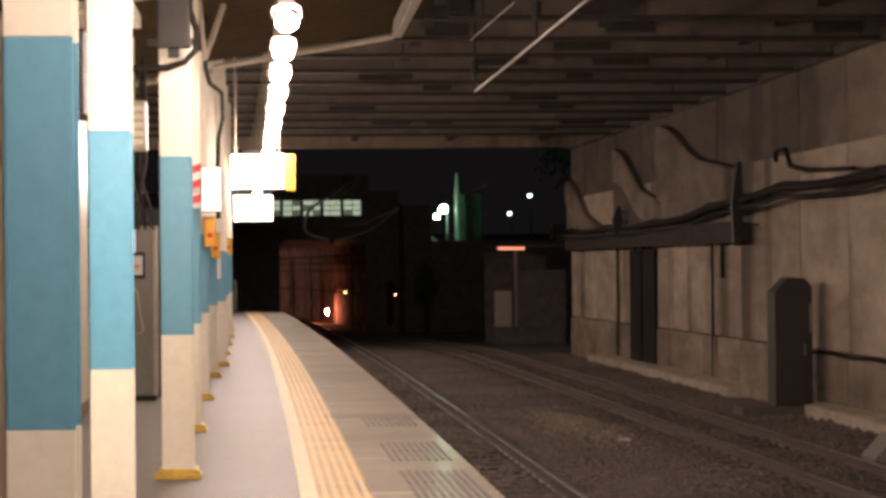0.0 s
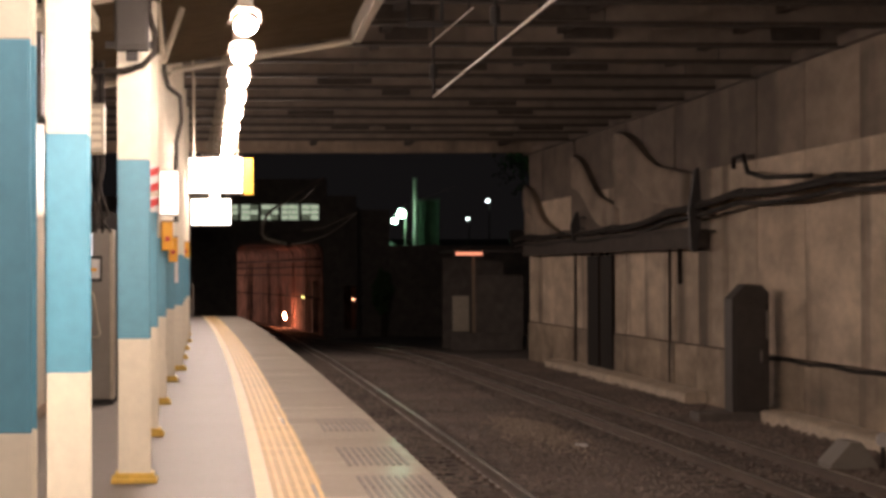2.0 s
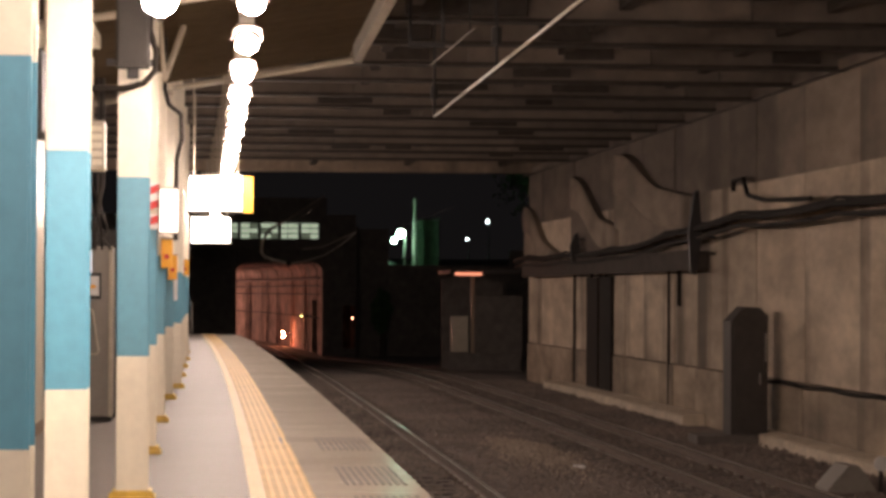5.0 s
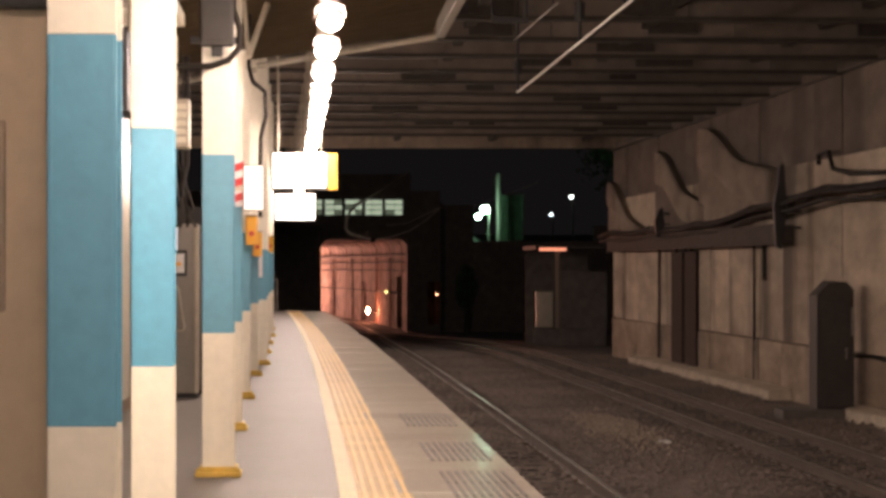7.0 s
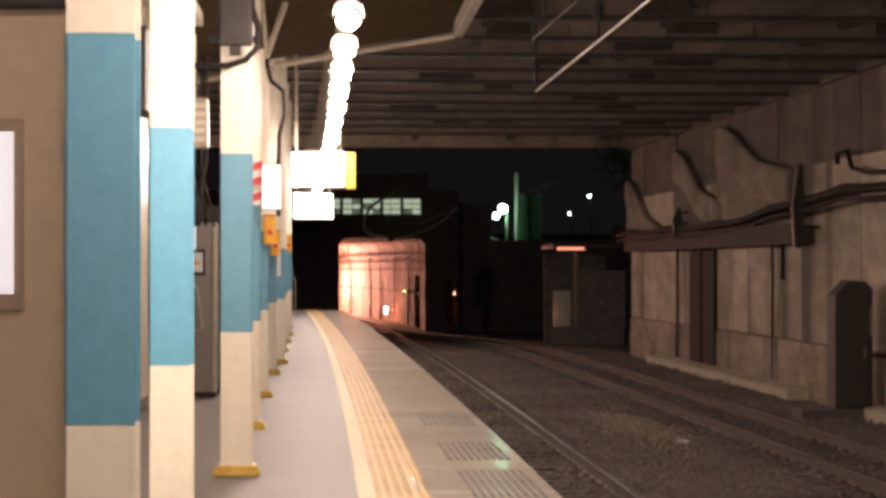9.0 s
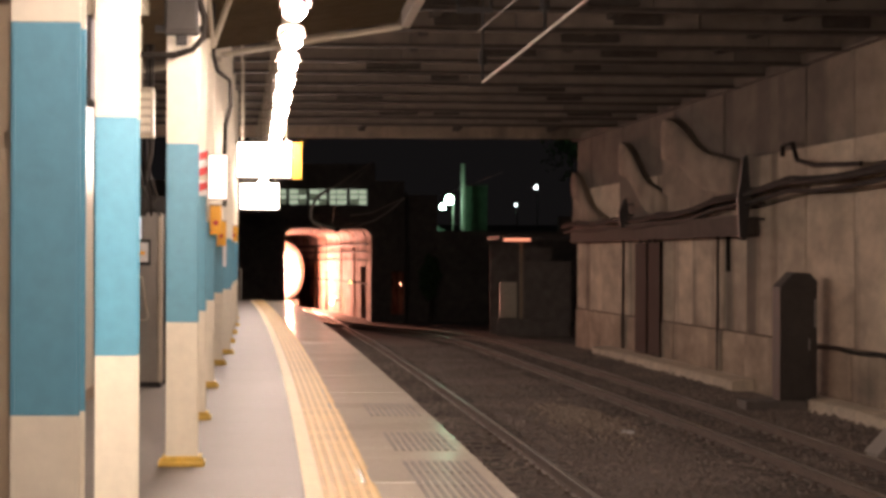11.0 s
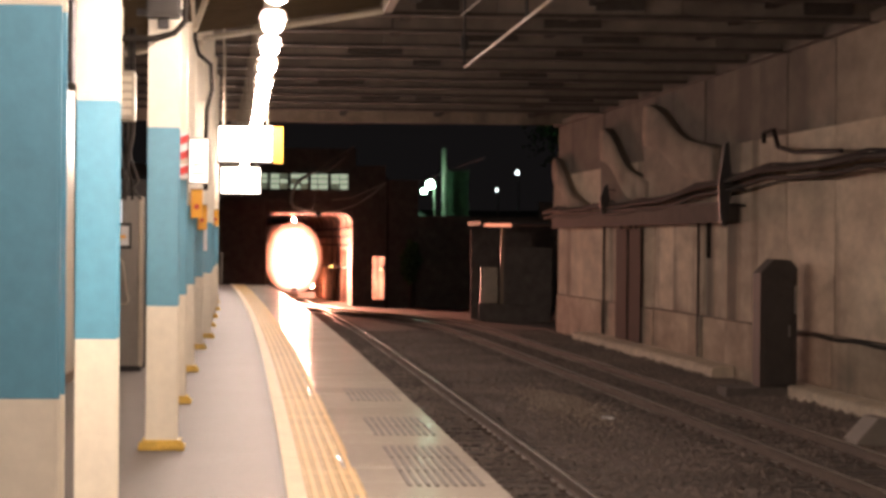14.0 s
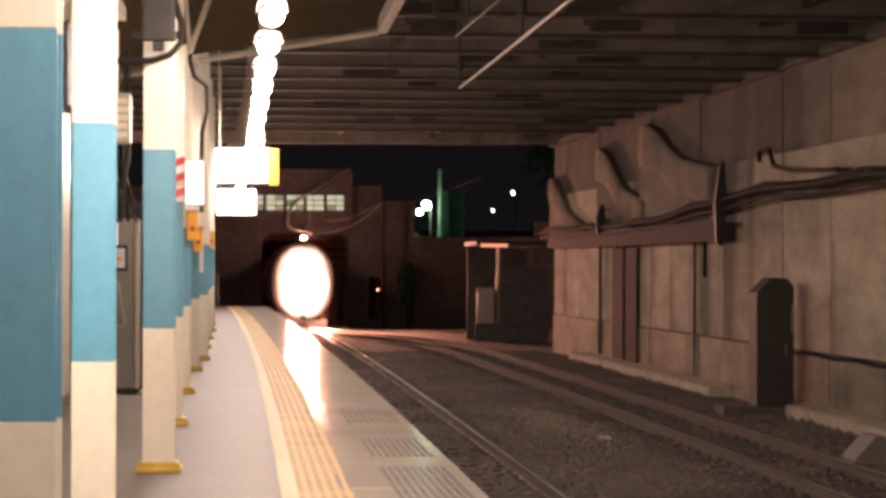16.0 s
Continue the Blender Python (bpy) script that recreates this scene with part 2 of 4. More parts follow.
def bed(y):
    """Top of the rails: level along the platform, dipping to the tunnel."""
    return RAIL_Z - 0.57 * smoothstep(70, 125, y)


def track_near(y):
    v = min(y, PORTAL_Y)
    x = 2.83 - 0.000103 * v * v + 0.85 * smoothstep(75, 125, v)
    s = max(0.0, y - PORTAL_Y)
    return x - 0.0257 * s - s * s / (2 * TUNNEL_R)


def track_far(y):
    a = 7.03 + bend(y)
    return a + (PORTAL_X - (7.03 + bend(PORTAL_Y))) * smoothstep(74, 128, y)


def track_line(f, off, y0, y1, step, dz=0.0):
    out, y = [], y0
    while y <= y1 + 1e-6:
        slope = (f(y + 0.1) - f(y - 0.1)) / 0.2
        head = -math.atan(slope)
        out.append((f(y) + off * math.cos(head), y + off * math.sin(head), bed(y) + dz, head))
        y += step
    return out


# ---- ground and tracks ----
def build_ground():
    bm = bmesh.new()
    xs = [-400, -60, -12, -3, 0.5] + [1 + 0.5 * i for i in range(19)] + [11, 14, 60, 400]
    ys = [-60, -20, 0, 10] + [14 + 1.5 * i for i in range(42)] + [80 + 3 * i for i in range(20)] + [160, 260, 1500]
    grid = []
    for y in ys:
        row = []
        for x in xs:
            z = bed(y) - 0.178
            if 1 < x < 10 and 10 < y < 125:
                z += 0.03 * noise.noise((x * 0.9, y * 0.4, 0)) + 0.015 * noise.noise((x * 3, y * 1.5, 5))
            row.append(bm.verts.new((x, y, z)))
        grid.append(row)
    for r0, r1 in zip(grid, grid[1:]):
        for i in range(len(xs) - 1):
            bm.faces.new((r0[i], r0[i + 1], r1[i + 1], r1[i]))
    ob = part("ground", bm, BALLAST, smooth=True)
    tagged(ob, "dark brown ballast bed below the platform", "ground", kind="structure")


def build_stones():
    rnd = random.Random(4)
    verts, faces = [], []
    for _ in range(26000):
        y = 17 + 58 * rnd.random() ** 1.6
        x = 1.9 + bend(y) + 7.7 * rnd.random()
        r = rnd.uniform(0.022, 0.055)
        z = bed(y) - 0.172 + 0.03 * noise.noise((x * 0.9, y * 0.4, 0)) + r * 0.4
        a = rnd.random() * 6.3
        k = len(verts)
        for i in range(4):
            u = a + i * 1.57 + rnd.uniform(-0.3, 0.3)
            verts.append((x + r * math.cos(u) * rnd.uniform(0.7, 1.3), y + r * math.sin(u), z + rnd.uniform(-0.3, 0.3) * r))
        verts.append((x + rnd.uniform(-0.3, 0.3) * r, y, z + r * rnd.uniform(0.5, 0.9)))
        for i in range(4):
            faces.append((k + i, k + (i + 1) % 4, k + 4))
    me = bpy.data.meshes.new("ballast_stones")
    me.from_pydata(verts, [], faces)
    me.materials.append(STONE)
    tagged(new("ballast_stones", me), "loose crushed stones between the rails", "gravel", kind="stuff")


RAIL_SHAPE = [(-0.033, 0), (0.033, 0), (0.033, -0.035), (0.01, -0.05), (0.01, -0.12), (0.06, -0.14), (0.06, -0.153),
              (-0.06, -0.153), (-0.06, -0.14), (-0.01, -0.12), (-0.01, -0.05), (-0.033, -0.035)]


def build_track(name, f, y0, y1, label):
    base = thing(name, (0, 0, 0), label, "railway track", "tracks")
    for side in (-0.565, 0.565):
        bm = sweep(RAIL_SHAPE, track_line(f, side, y0, y1, 1.5))
        part("rail", bm, RAIL_RUST, base, "rusty steel rail")
        cap = sweep([(-0.03, 0.003), (0.03, 0.003), (0.026, 0.006), (-0.026, 0.006)], track_line(f, side, y0, y1, 1.5))
        part("rail_head", cap, RAIL, base, "worn shiny running surface")
        # painted highlight: a pale strip along the foot, on the -x side only
        foot = sweep([(-0.068, -0.139), (-0.036, -0.133), (-0.036, -0.130), (-0.068, -0.136)], track_line(f, side, y0, min(y1, 110), 1.5))
        part("rail_foot", foot, RAIL_FOOT, base, "pale strip that paints the highlight along the rail foot")
    me = mesh_of(block(-1.0, 1.0, -0.11, 0.11, -0.30, -0.153, bevel=0.015), SLEEPER)
    clip = mesh_of(block(-0.034, 0.034, -0.05, 0.05, -0.153, -0.115), RAIL_RUST)
    y = y0 + 0.3
    n = 0
    while y < min(y1, 118) and n < 150:
        slope = (f(y + 0.1) - f(y - 0.1)) / 0.2
        sl = piece("sleeper", me, base, (f(y), y, bed(y)), -math.degrees(math.atan(slope)))
        if y < 38:
            for x in (-0.661, -0.469, 0.469, 0.661):
                piece("rail_clip", clip, sl, (x, 0, 0))
        y += 0.72
        n += 1


def build_gravel_heap():
    rnd = random.Random(9)
    verts, faces = [], []
    for _ in range(1500):
        x, y = 4.9 + rnd.gauss(0, 0.25), 40.2 + rnd.gauss(0, 1.9)
        r = rnd.uniform(0.025, 0.05)
        z = bed(y) - 0.155 + 0.13 * math.exp(-((x - 4.9) / 0.45) ** 2 - ((y - 40.2) / 2.8) ** 2) + rnd.uniform(-0.02, 0.03)
        k = len(verts)
        for i in range(4):
            u = i * 1.57 + rnd.uniform(-0.4, 0.4)
            verts.append((x + r * math.cos(u), y + r * math.sin(u), z))
        verts.append((x, y, z + r * 0.8))
        faces += [(k + i, k + (i + 1) % 4, k + 4) for i in range(4)]
    me = bpy.data.meshes.new("gravel_heap")
    me.from_pydata(verts, [], faces)
    me.materials.append(GRAVEL)
    tagged(new("gravel_heap", me), "low heap of pale gravel between the tracks", "gravel", kind="stuff")
    tagged(part("paper_scrap", block(5.12, 5.30, 36.9, 37.15, -1.13, -1.09, bevel=0.01), PAPER), "small white scrap lying on the ballast", "litter")


build_ground()
build_gravel_heap()
build_stones()
build_track("near_track", track_near, 8, 245, "near railway track with rusty rails on ballast")
build_track("far_track", track_far, 14, 122, "far railway track with rusty rails on ballast")


# ---- platform ----
EDGE = 1.50


def build_platform():
    base = thing("platform", (0, 0, 0), "curved station platform with asphalt surface and pale edge slabs", "platform", kind="structure")
    body = sweep([(-6.0, -0.01), (0.0, -0.01), (0.0, -0.35), (-0.18, -0.35), (-0.18, -1.25), (-6.0, -1.25)], station_line(EDGE, -29, 86))
    part("platform_body", body, CONCRETE_DARK, base, "sooty concrete platform side")
    top = sweep([(-6.0, -0.01), (-0.91, -0.01), (-0.91, 0.0), (-6.0, 0.0)], station_line(EDGE, -29, 86))
    part("platform_surface", top, ASPHALT, base, "grey asphalt walking surface")
    # edge slabs, one by one, each laid a little uneven
    uneven = random.Random(8)
    slab = mesh_of(block(-0.90, 0.03, -0.4985, 0.4985, -0.10, 0.004, bevel=0.003), COPING)
    y = 6.0
    while y < 86:
        one = piece("edge_slab", slab, base, (EDGE + bend(y), y, 0))
        one.matrix_basis = pose(EDGE + bend(y), y, 0, uneven.gauss(0, 0.05), uneven.gauss(0, 0.08), math.degrees(0.00033 * y))
        y += 1.0
    # guide tiles for the blind: a wide inner line and ridges
    tile = bmesh.new()
    box(tile, 0, 0.46, -0.148, 0.148, -0.03, 0.004)
    for i in range(5):
        x = 0.150 + 0.068 * i
        k = len(tile.faces)
        box(tile, x - 0.015, x + 0.015, -0.146, 0.146, 0.003, 0.013)
        tile.faces.ensure_lookup_table()
        for f in tile.faces[k:]:
            f.material_index = 1
    # base coloured darker than the ridges to shade the grooves
    tile_me = mesh_of(tile, TACTILE_BASE)
    tile_me.materials.append(TACTILE)
    line_me = mesh_of(block(-0.015, 0.098, -0.146, 0.146, 0.003, 0.011, bevel=0.003), TACTILE_LINE)
    y = 8.0
    n = 0
    while y < 86:
        t = piece("tactile_tile", tile_me, base, (EDGE - 1.28 + bend(y), y, 0.002), math.degrees(0.00033 * y))
        piece("raised_line", line_me, t, (0, 0, 0))
        y += 0.30
        n += 1
    # grip ribs along the edge
    rib = mesh_of(block(-0.013, 0.013, -0.47, 0.47, 0.002, 0.008), RUBBER)
    for y0, y1 in ((7.3, 10.3), (11.2, 14.2), (15.2, 18.2), (19.2, 21.2), (23.4, 25.4)):
        y = y0 + 0.5
        while y < y1:
            for i in range(9):
                piece("grip_rib", rib, base, (EDGE - 0.53 + 0.056 * i + bend(y), y, 0.003), math.degrees(0.00033 * y))
            y += 1.0
    fence = thing("platform_end_rail", (EDGE - 1.6 + bend(85.6), 85.6, 0), "dark metal rail closing the end of the platform", "railing")
    for x in (-1.9, -0.95, 0.0):
        part("post", rod(bmesh.new(), (x, 0, 0), (x, 0, 1.1), 0.03), GREY, fence)
    for z in (0.55, 1.08):
        part("bar", rod(bmesh.new(), (-1.9, 0, z), (0.0, 0, z), 0.025), GREY, fence)


build_platform()

# ---- the wall across the tracks ----
WALL = 10.0


def build_wall():
    base = thing("wall_east", (0, 0, 0), "stained old concrete retaining wall with cast panels", "wall", kind="structure")
    rnd = random.Random(7)
    core = sweep([(0.10, -1.6), (1.0, -1.6), (1.0, 5.05), (0.10, 5.05)], station_line(WALL, 8, 75.5))
    part("wall_core", core, CONCRETE_DARK, base)
    # cast panels with open joints, each slightly out of line
    y = 8.0
    while y < 75:
        w = rnd.choice((2.4, 3.0, 3.0, 3.6))
        w = min(w, 75.4 - y)
        if w < 0.8:
            break
        mid = y + w / 2
        # top row darker than the rows below, darkest beyond y = 46
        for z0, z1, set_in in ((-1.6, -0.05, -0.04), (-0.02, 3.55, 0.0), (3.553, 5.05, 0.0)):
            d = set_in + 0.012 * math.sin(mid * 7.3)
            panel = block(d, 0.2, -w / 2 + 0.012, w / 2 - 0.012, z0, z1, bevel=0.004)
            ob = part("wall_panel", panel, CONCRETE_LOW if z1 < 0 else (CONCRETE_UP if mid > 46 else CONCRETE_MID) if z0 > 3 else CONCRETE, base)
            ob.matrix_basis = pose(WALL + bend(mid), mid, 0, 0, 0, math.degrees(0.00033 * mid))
        y += w
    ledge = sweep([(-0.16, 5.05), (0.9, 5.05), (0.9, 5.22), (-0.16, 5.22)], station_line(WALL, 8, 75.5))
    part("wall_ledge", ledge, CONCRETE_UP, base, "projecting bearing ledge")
    for y0, y1, out in ((49.6, 69.0, -0.5), (14, 45.2, -0.42)):
        foot = sweep([(out, -1.5), (0.02, -1.5), (0.02, -0.93), (out + 0.06, -0.97), (out, -1.0)], station_line(WALL, y0, y1))
        part("wall_footing", foot, FOOTING, base, "pale chipped concrete footing")


def build_haunches():
    """Older, thicker masonry on the wall face: rounded ribs that run down along the wall from a bearing nose."""
    for y0, z0, y1, z1, mat, band in ((59.6, 4.86, 50.6, 3.50, CONCRETE_MID, 0.34), (66.2, 4.60, 58.9, 3.00, CONCRETE_UP, 0.30), (75.2, 4.10, 68.8, 2.60, CONCRETE_MID, 0.26)):
        curve, n = [], 14
        for i in range(n + 1):
            u = i / n
            drop = 0.55 * u + 0.45 * smoothstep(0.10, 0.62, u)
            curve.append((y0 + (y1 - y0) * u, z0 + (z1 - z0) * drop))
        h = thing("haunch", (0, 0, 0), "rough thicker concrete haunch on the retaining wall", "haunch", "haunches on the wall", "structure")
        bm = bmesh.new()
        pts = curve + [(y1, 2.36), (y0, 2.36)]
        front = [bm.verts.new((WALL + bend(y) - 0.16 - 0.03 * math.sin(z * 3), y, z)) for y, z in pts]
        back = [bm.verts.new((WALL + bend(y) + 0.05, y, z)) for y, z in pts]
        bm.faces.new(front)
        for i in range(len(pts)):
            k = (i + 1) % len(pts)
            bm.faces.new((front[i], front[k], back[k], back[i]))
        part("haunch_face", bm, mat, h)
        # rounded rib along the curved top, thickest at the nose
        bm, rings = bmesh.new(), []
        for i, (y, z) in enumerate(curve):
            r = band * (1.5 - 0.5 * i / n)
            ring = []
            for k in range(9):
                a = math.pi * (0.5 + k / 8)
                ring.append(bm.verts.new((WALL + bend(y) - 0.17 + 0.06 * math.cos(a), y, z - r + r * math.sin(a) + 0.02 * noise.noise((y * 2, k * 0.7, z)))))
            rings.append(ring)
        for r0, r1 in zip(rings, rings[1:]):
            for k in range(8):
                bm.faces.new((r0[k], r0[k + 1], r1[k + 1], r1[k]))
        bm.faces.new(rings[0])
        bm.faces.new(rings[-1])
        part("rounded_rib", bm, CONCRETE_MID, h, "paler rounded concrete rib", smooth=True)
    # two flat dark plates over the wall's dark area
    for y0, y1, z1 in ((60.5, 62.1, 1.9), (62.5, 64.2, 1.9)):
        ym = (y0 + y1) / 2
        cover = part("riser_cover", block(-0.075, 0.0, y0 - ym, y1 - ym, -1.05, z1, bevel=0.01), CABLE)
        cover.matrix_basis = pose(WALL + bend(ym) - 0.02, ym, 0, 0, 0, math.degrees(0.00033 * ym))
        tagged(cover, "flat dark plate on the wall", "cover plate", "cover plates on the wall")
    for y in (61.4, 62.2, 63.6, 66.4, 53.4):
        r_ = 0.04 if y > 60 else 0.03
        tagged(part("wall_pipe", rod(bmesh.new(), (WALL + bend(y) - 0.05, y, -1.1), (WALL + bend(y) - 0.05, y, 1.98), r_), DARK_STEEL),
               "dark vertical pipe fixed to the wall", "pipe", "pipes on the wall")


def build_cables():
    group = "cables along the wall"
    for k, (dz, r, sag) in enumerate(((0.0, 0.06, 0.05), (-0.15, 0.05, 0.07), (0.10, 0.035, 0.09))):
        pts = []
        for i in range(100):
            y = 24 + i * 0.52
            u = (y - 24) % 7.0 / 7.0
            z = 2.48 + 0.42 * (1 - smoothstep(44, 60, y))
            pts.append((WALL + bend(y) - 0.42 + 0.03 * k, y, z + dz - sag * 4 * u * (1 - u)))
        ob = part("cable", tube(pts, r), CABLE)
        tagged(ob, "sagging black power cable on wall brackets", "cable", group)
    trough = thing("cable_trough", (0, 0, 0), "dark cable trough fixed along the wall", "cable trough")
    part("tray", sweep([(-0.40, 1.95), (-0.02, 1.95), (-0.02, 2.34), (-0.40, 2.34)], station_line(WALL, 49.4, 74)), DARK_STEEL, trough)
    part("lip", sweep([(-0.43, 2.30), (-0.405, 2.30), (-0.405, 2.37), (-0.43, 2.37)], station_line(WALL, 49.4, 74)), DARK_STEEL, trough)
    for y in (33, 48.8, 64):
        big = abs(y - 48.8) < 0.1
        b = thing("cable_bracket", (WALL + bend(y), y, 2.6), "dark steel cable bracket bolted to the wall", "bracket", "cable brackets")
        h = 0.95 if big else 0.45
        lean = sweep([(-0.52, -0.70 if big else -0.3), (-0.40, -0.74 if big else -0.34), (-0.30, 0.05), (-0.36, h), (-0.44, h - 0.05), (-0.56, 0.1)], [(0, -0.1, 0, 0), (0, 0.1, 0, 0)])
        part("upright", lean, BLACK, b)
        for z in (-0.3, 0.02, 0.3):
            part("arm", rod(bmesh.new(), (-0.44, 0, z), (0, 0, z - 0.02), 0.022), BLACK, b)
    loop = [(WALL + bend(46) - 0.2, 46.3, 3.42), (WALL + bend(46) - 0.2, 46.3, 3.62), (WALL + bend(46) - 0.2, 45.4, 3.62),
            (WALL + bend(46) - 0.2, 45.0, 3.30), (WALL + bend(46) - 0.2, 43.5, 3.15), (WALL + bend(46) - 0.2, 40.0, 3.05)]
    tagged(part("junction_conduit", tube(loop, 0.045), CABLE), "looped black conduit above the cable bracket", "conduit")
    pipe = [(WALL + bend(52) - 0.1, 52, 2.0), (WALL + bend(52) - 0.1, 52, 1.22)]
    tagged(part("drop_pipe", tube(pipe, 0.05), CABLE), "short black pipe dropping from the trough", "pipe")
    low = [(WALL + bend(y) - 0.07, y, -0.07 + 0.015 * math.sin(y * 2.1)) for y in [24 + 0.5 * i for i in range(42)]]
    tagged(part("low_cable", tube(low, 0.035), CABLE), "thin black cable clipped low on the wall", "cable")


def build_wall_cabinet():
    y = 43.6
    b = thing("trackside_cabinet", (9.12, y, -1.06), "tall dark chamfered trackside cabinet beside the wall", "cabinet")
    bm = bmesh.new()
    prof = [(-0.33, 0), (0.33, 0), (0.33, 2.16), (0.20, 2.30), (-0.08, 2.32), (-0.33, 2.06)]
    part("body", sweep(prof, [(0, -0.35, 0, 0), (0, 0.35, 0, 0)]), CABINET, b)
    part("door", block(-0.27, 0.25, -0.375, -0.352, 0.12, 1.98, bevel=0.008), CABINET, b)
    part("handle", block(0.17, 0.20, -0.40, -0.376, 0.95, 1.15, bevel=0.005), GREY, b, "worn metal handle")
    part("reflective_strip", block(0.275, 0.315, -0.372, -0.352, 1.35, 1.85), GREY, b, "pale grey vertical strip")
    part("plinth", block(-0.95, 0.4, -0.45, 0.45, -0.25, 0.06, bevel=0.03), CONCRETE_DARK, b)


def build_track_marker():
    y = 33.0
    b = thing("switch_box", (8.25, y, -1.16), "grey sloped trackside box with a round pale disc", "trackside box")
    bm = sweep([(-0.30, 0), (0.34, 0), (0.34, 0.05), (0.12, 0.36), (-0.02, 0.36), (-0.30, 0.05)], [(0, -0.4, 0, 0), (0, 0.4, 0, 0)])
    part("housing", bm, GREY, b)
    part("post", rod(bmesh.new(), (0.46, -0.2, 0), (0.46, -0.2, 0.42), 0.03), BLACK, b)
    part("disc", rod(bmesh.new(), (0.46, -0.23, 0.38), (0.46, -0.20, 0.38), 0.10, sides=20), PAPER, b, "round pale reflector disc")


build_wall()
build_haunches()
build_cables()
build_wall_cabinet()
build_track_marker()


# ---- soffit over the tracks ----
def build_ceiling():
    bm = bmesh.new()
    box(bm, -8, 12, 6, 74.4, 5.52, 5.9)
    rnd = random.Random(3)
    dark = []

    def dark_box(*sizes):
        k = len(bm.faces)
        box(bm, *sizes)
        bm.faces.ensure_lookup_table()
        dark.extend(bm.faces[k:])

    # girders across the tracks: short lengths of web, flanges with their shade coloured in
    y = 73.9
    while y > 8:
        low = 5.08 + rnd.uniform(0, 0.03)
        x = -8.0
        while x < 10.2:
            w = rnd.choice((2.9, 4.4, 6.1))
            box(bm, x + 0.01, min(10.3, x + w) - 0.01, y - 0.10 + rnd.uniform(-0.02, 0.02), y + 0.1, low, 5.53)
            x += w
        dark_box(-8, 10.3, y - 0.17, y + 0.17, low - 0.045, low + 0.012)
        dark_box(-8, 10.3, y - 0.13, y + 0.13, 5.46, 5.525)
        y -= 3.1 if y < 73 else 7.1
    # dark cross frames and boxes between the girders
    for k in range(26):
        yy, xx = 66.8 - 3.1 * rnd.randrange(0, 13), rnd.uniform(1.8, 9)
        w = rnd.uniform(0.25, 0.55)
        dark_box(xx - w, xx + w, yy - 0.24 - 0.004 * k, yy - 0.125, 5.13 + 0.001 * k, 5.44)
    for x in (2.4, 5.2, 8.0):
        dark_box(x - 0.08, x + 0.08, 8, 73.6, 5.24, 5.53)
    for f in dark:
        f.material_index = 1
    ob = part("ceiling", bm, CEILING)
    ob.data.materials.append(DARK_STEEL)
    tagged(ob, "sooty concrete soffit with cross beams over the tracks, flanges coloured as if shaded", "ceiling", kind="structure")
    tagged(part("end_beam", block(-5.9, 9.6, 73.66, 73.72, 5.045, 5.45, bevel=0.01), CONCRETE_MID), "paler concrete beam at the open end of the soffit", "beam", kind="structure")
    back = part("wall_back", block(-8, 12, -30.4, -30, -1.6, 6), CONCRETE_DARK)
    tagged(back, "plain dark wall closing the covered station", "wall", kind="structure")
    for name, x0, x1, y0, y1 in (("wall_west", -6.4, -6, -30, 80), ):
        tagged(part(name, block(x0, x1, y0, y1, -1.6, 5.6), CONCRETE_DARK), "plain dark wall behind the platform", "wall", kind="structure")
    tagged(part("roof_near", block(-8, 12, -30, 6, 5.52, 5.9), CEILING), "plain concrete soffit near the stairs", "ceiling", kind="structure")
    tagged(part("wall_east_near", block(9.98, 10.6, -30, 7.98, -1.6, 5.5), CONCRETE_DARK), "plain concrete wall by the tracks", "wall", kind="structure")


def build_canopy():
    b = thing("canopy", (0, 0, 0), "sloping ribbed sheet canopy over the platform", "canopy", kind="structure")
    # ribbed sheet: ribs across the platform
    bm = bmesh.new()
    ys, shape, y = [], [], 1.0
    while y < 29.6:
        shape += [(y, 0.0), (y + 0.28, 0.0), (y + 0.34, -0.009), (y + 0.56, -0.009), (y + 0.62, 0.0)]
        y += 0.62
    rows = []
    for x, z in ((-5.9, 3.05), (-0.7, 4.02), (1.42, 4.36)):
        rows.append([bm.verts.new((x, yy, z + dz)) for yy, dz in shape])
    for r0, r1 in zip(rows, rows[1:]):
        for i in range(len(shape) - 1):
            bm.faces.new((r0[i], r0[i + 1], r1[i + 1], r1[i]))
    deck = part("ribbed_sheet", bm, DECK, b)
    sol = deck.modifiers.new("thick", "SOLIDIFY")
    sol.thickness = 0.02
    part("edge_beam", block(1.39, 1.49, 1, 28.6, 4.14, 4.34, bevel=0.01), STEEL_EDGE, b, "cream steel edge beam")
    for y in (5.2, 10.6, 15.8, 21.0, 29.7):
        bm = bmesh.new()
        rod(bm, (-0.7, y, 3.90), (1.45, y, 4.26), 0.035, sides=8)
        rod(bm, (-0.7, y, 3.86), (-3.5, y, 3.4), 0.035, sides=8)
        part("rafter", bm, STEEL_CREAM, b)


build_ceiling()
build_canopy()

# ---- columns ----
COLUMNS = [(-0.762, 8.3, 0.98, 2.264), (-0.874, 13.55, 0.967, 2.25), (-0.695, 18.0, 1.03, 2.31), (-0.79, 23.1, 1.0, 2.25),
           (-0.86, 28.7, 1.0, 1.9), (-0.90, 34.7, 1.0, 1.9), (-0.86, 38.6, 1.0, 1.78), (-0.93, 43.7, 1.0, 1.8),
           (-0.98, 48.9, 1.0, 1.8), (-1.02, 54.2, 1.0, 1.8), (-1.12, 60, 1.0, 1.8), (-1.26, 67, 1.0, 1.8), (-1.45, 75, 1.0, 1.8)]


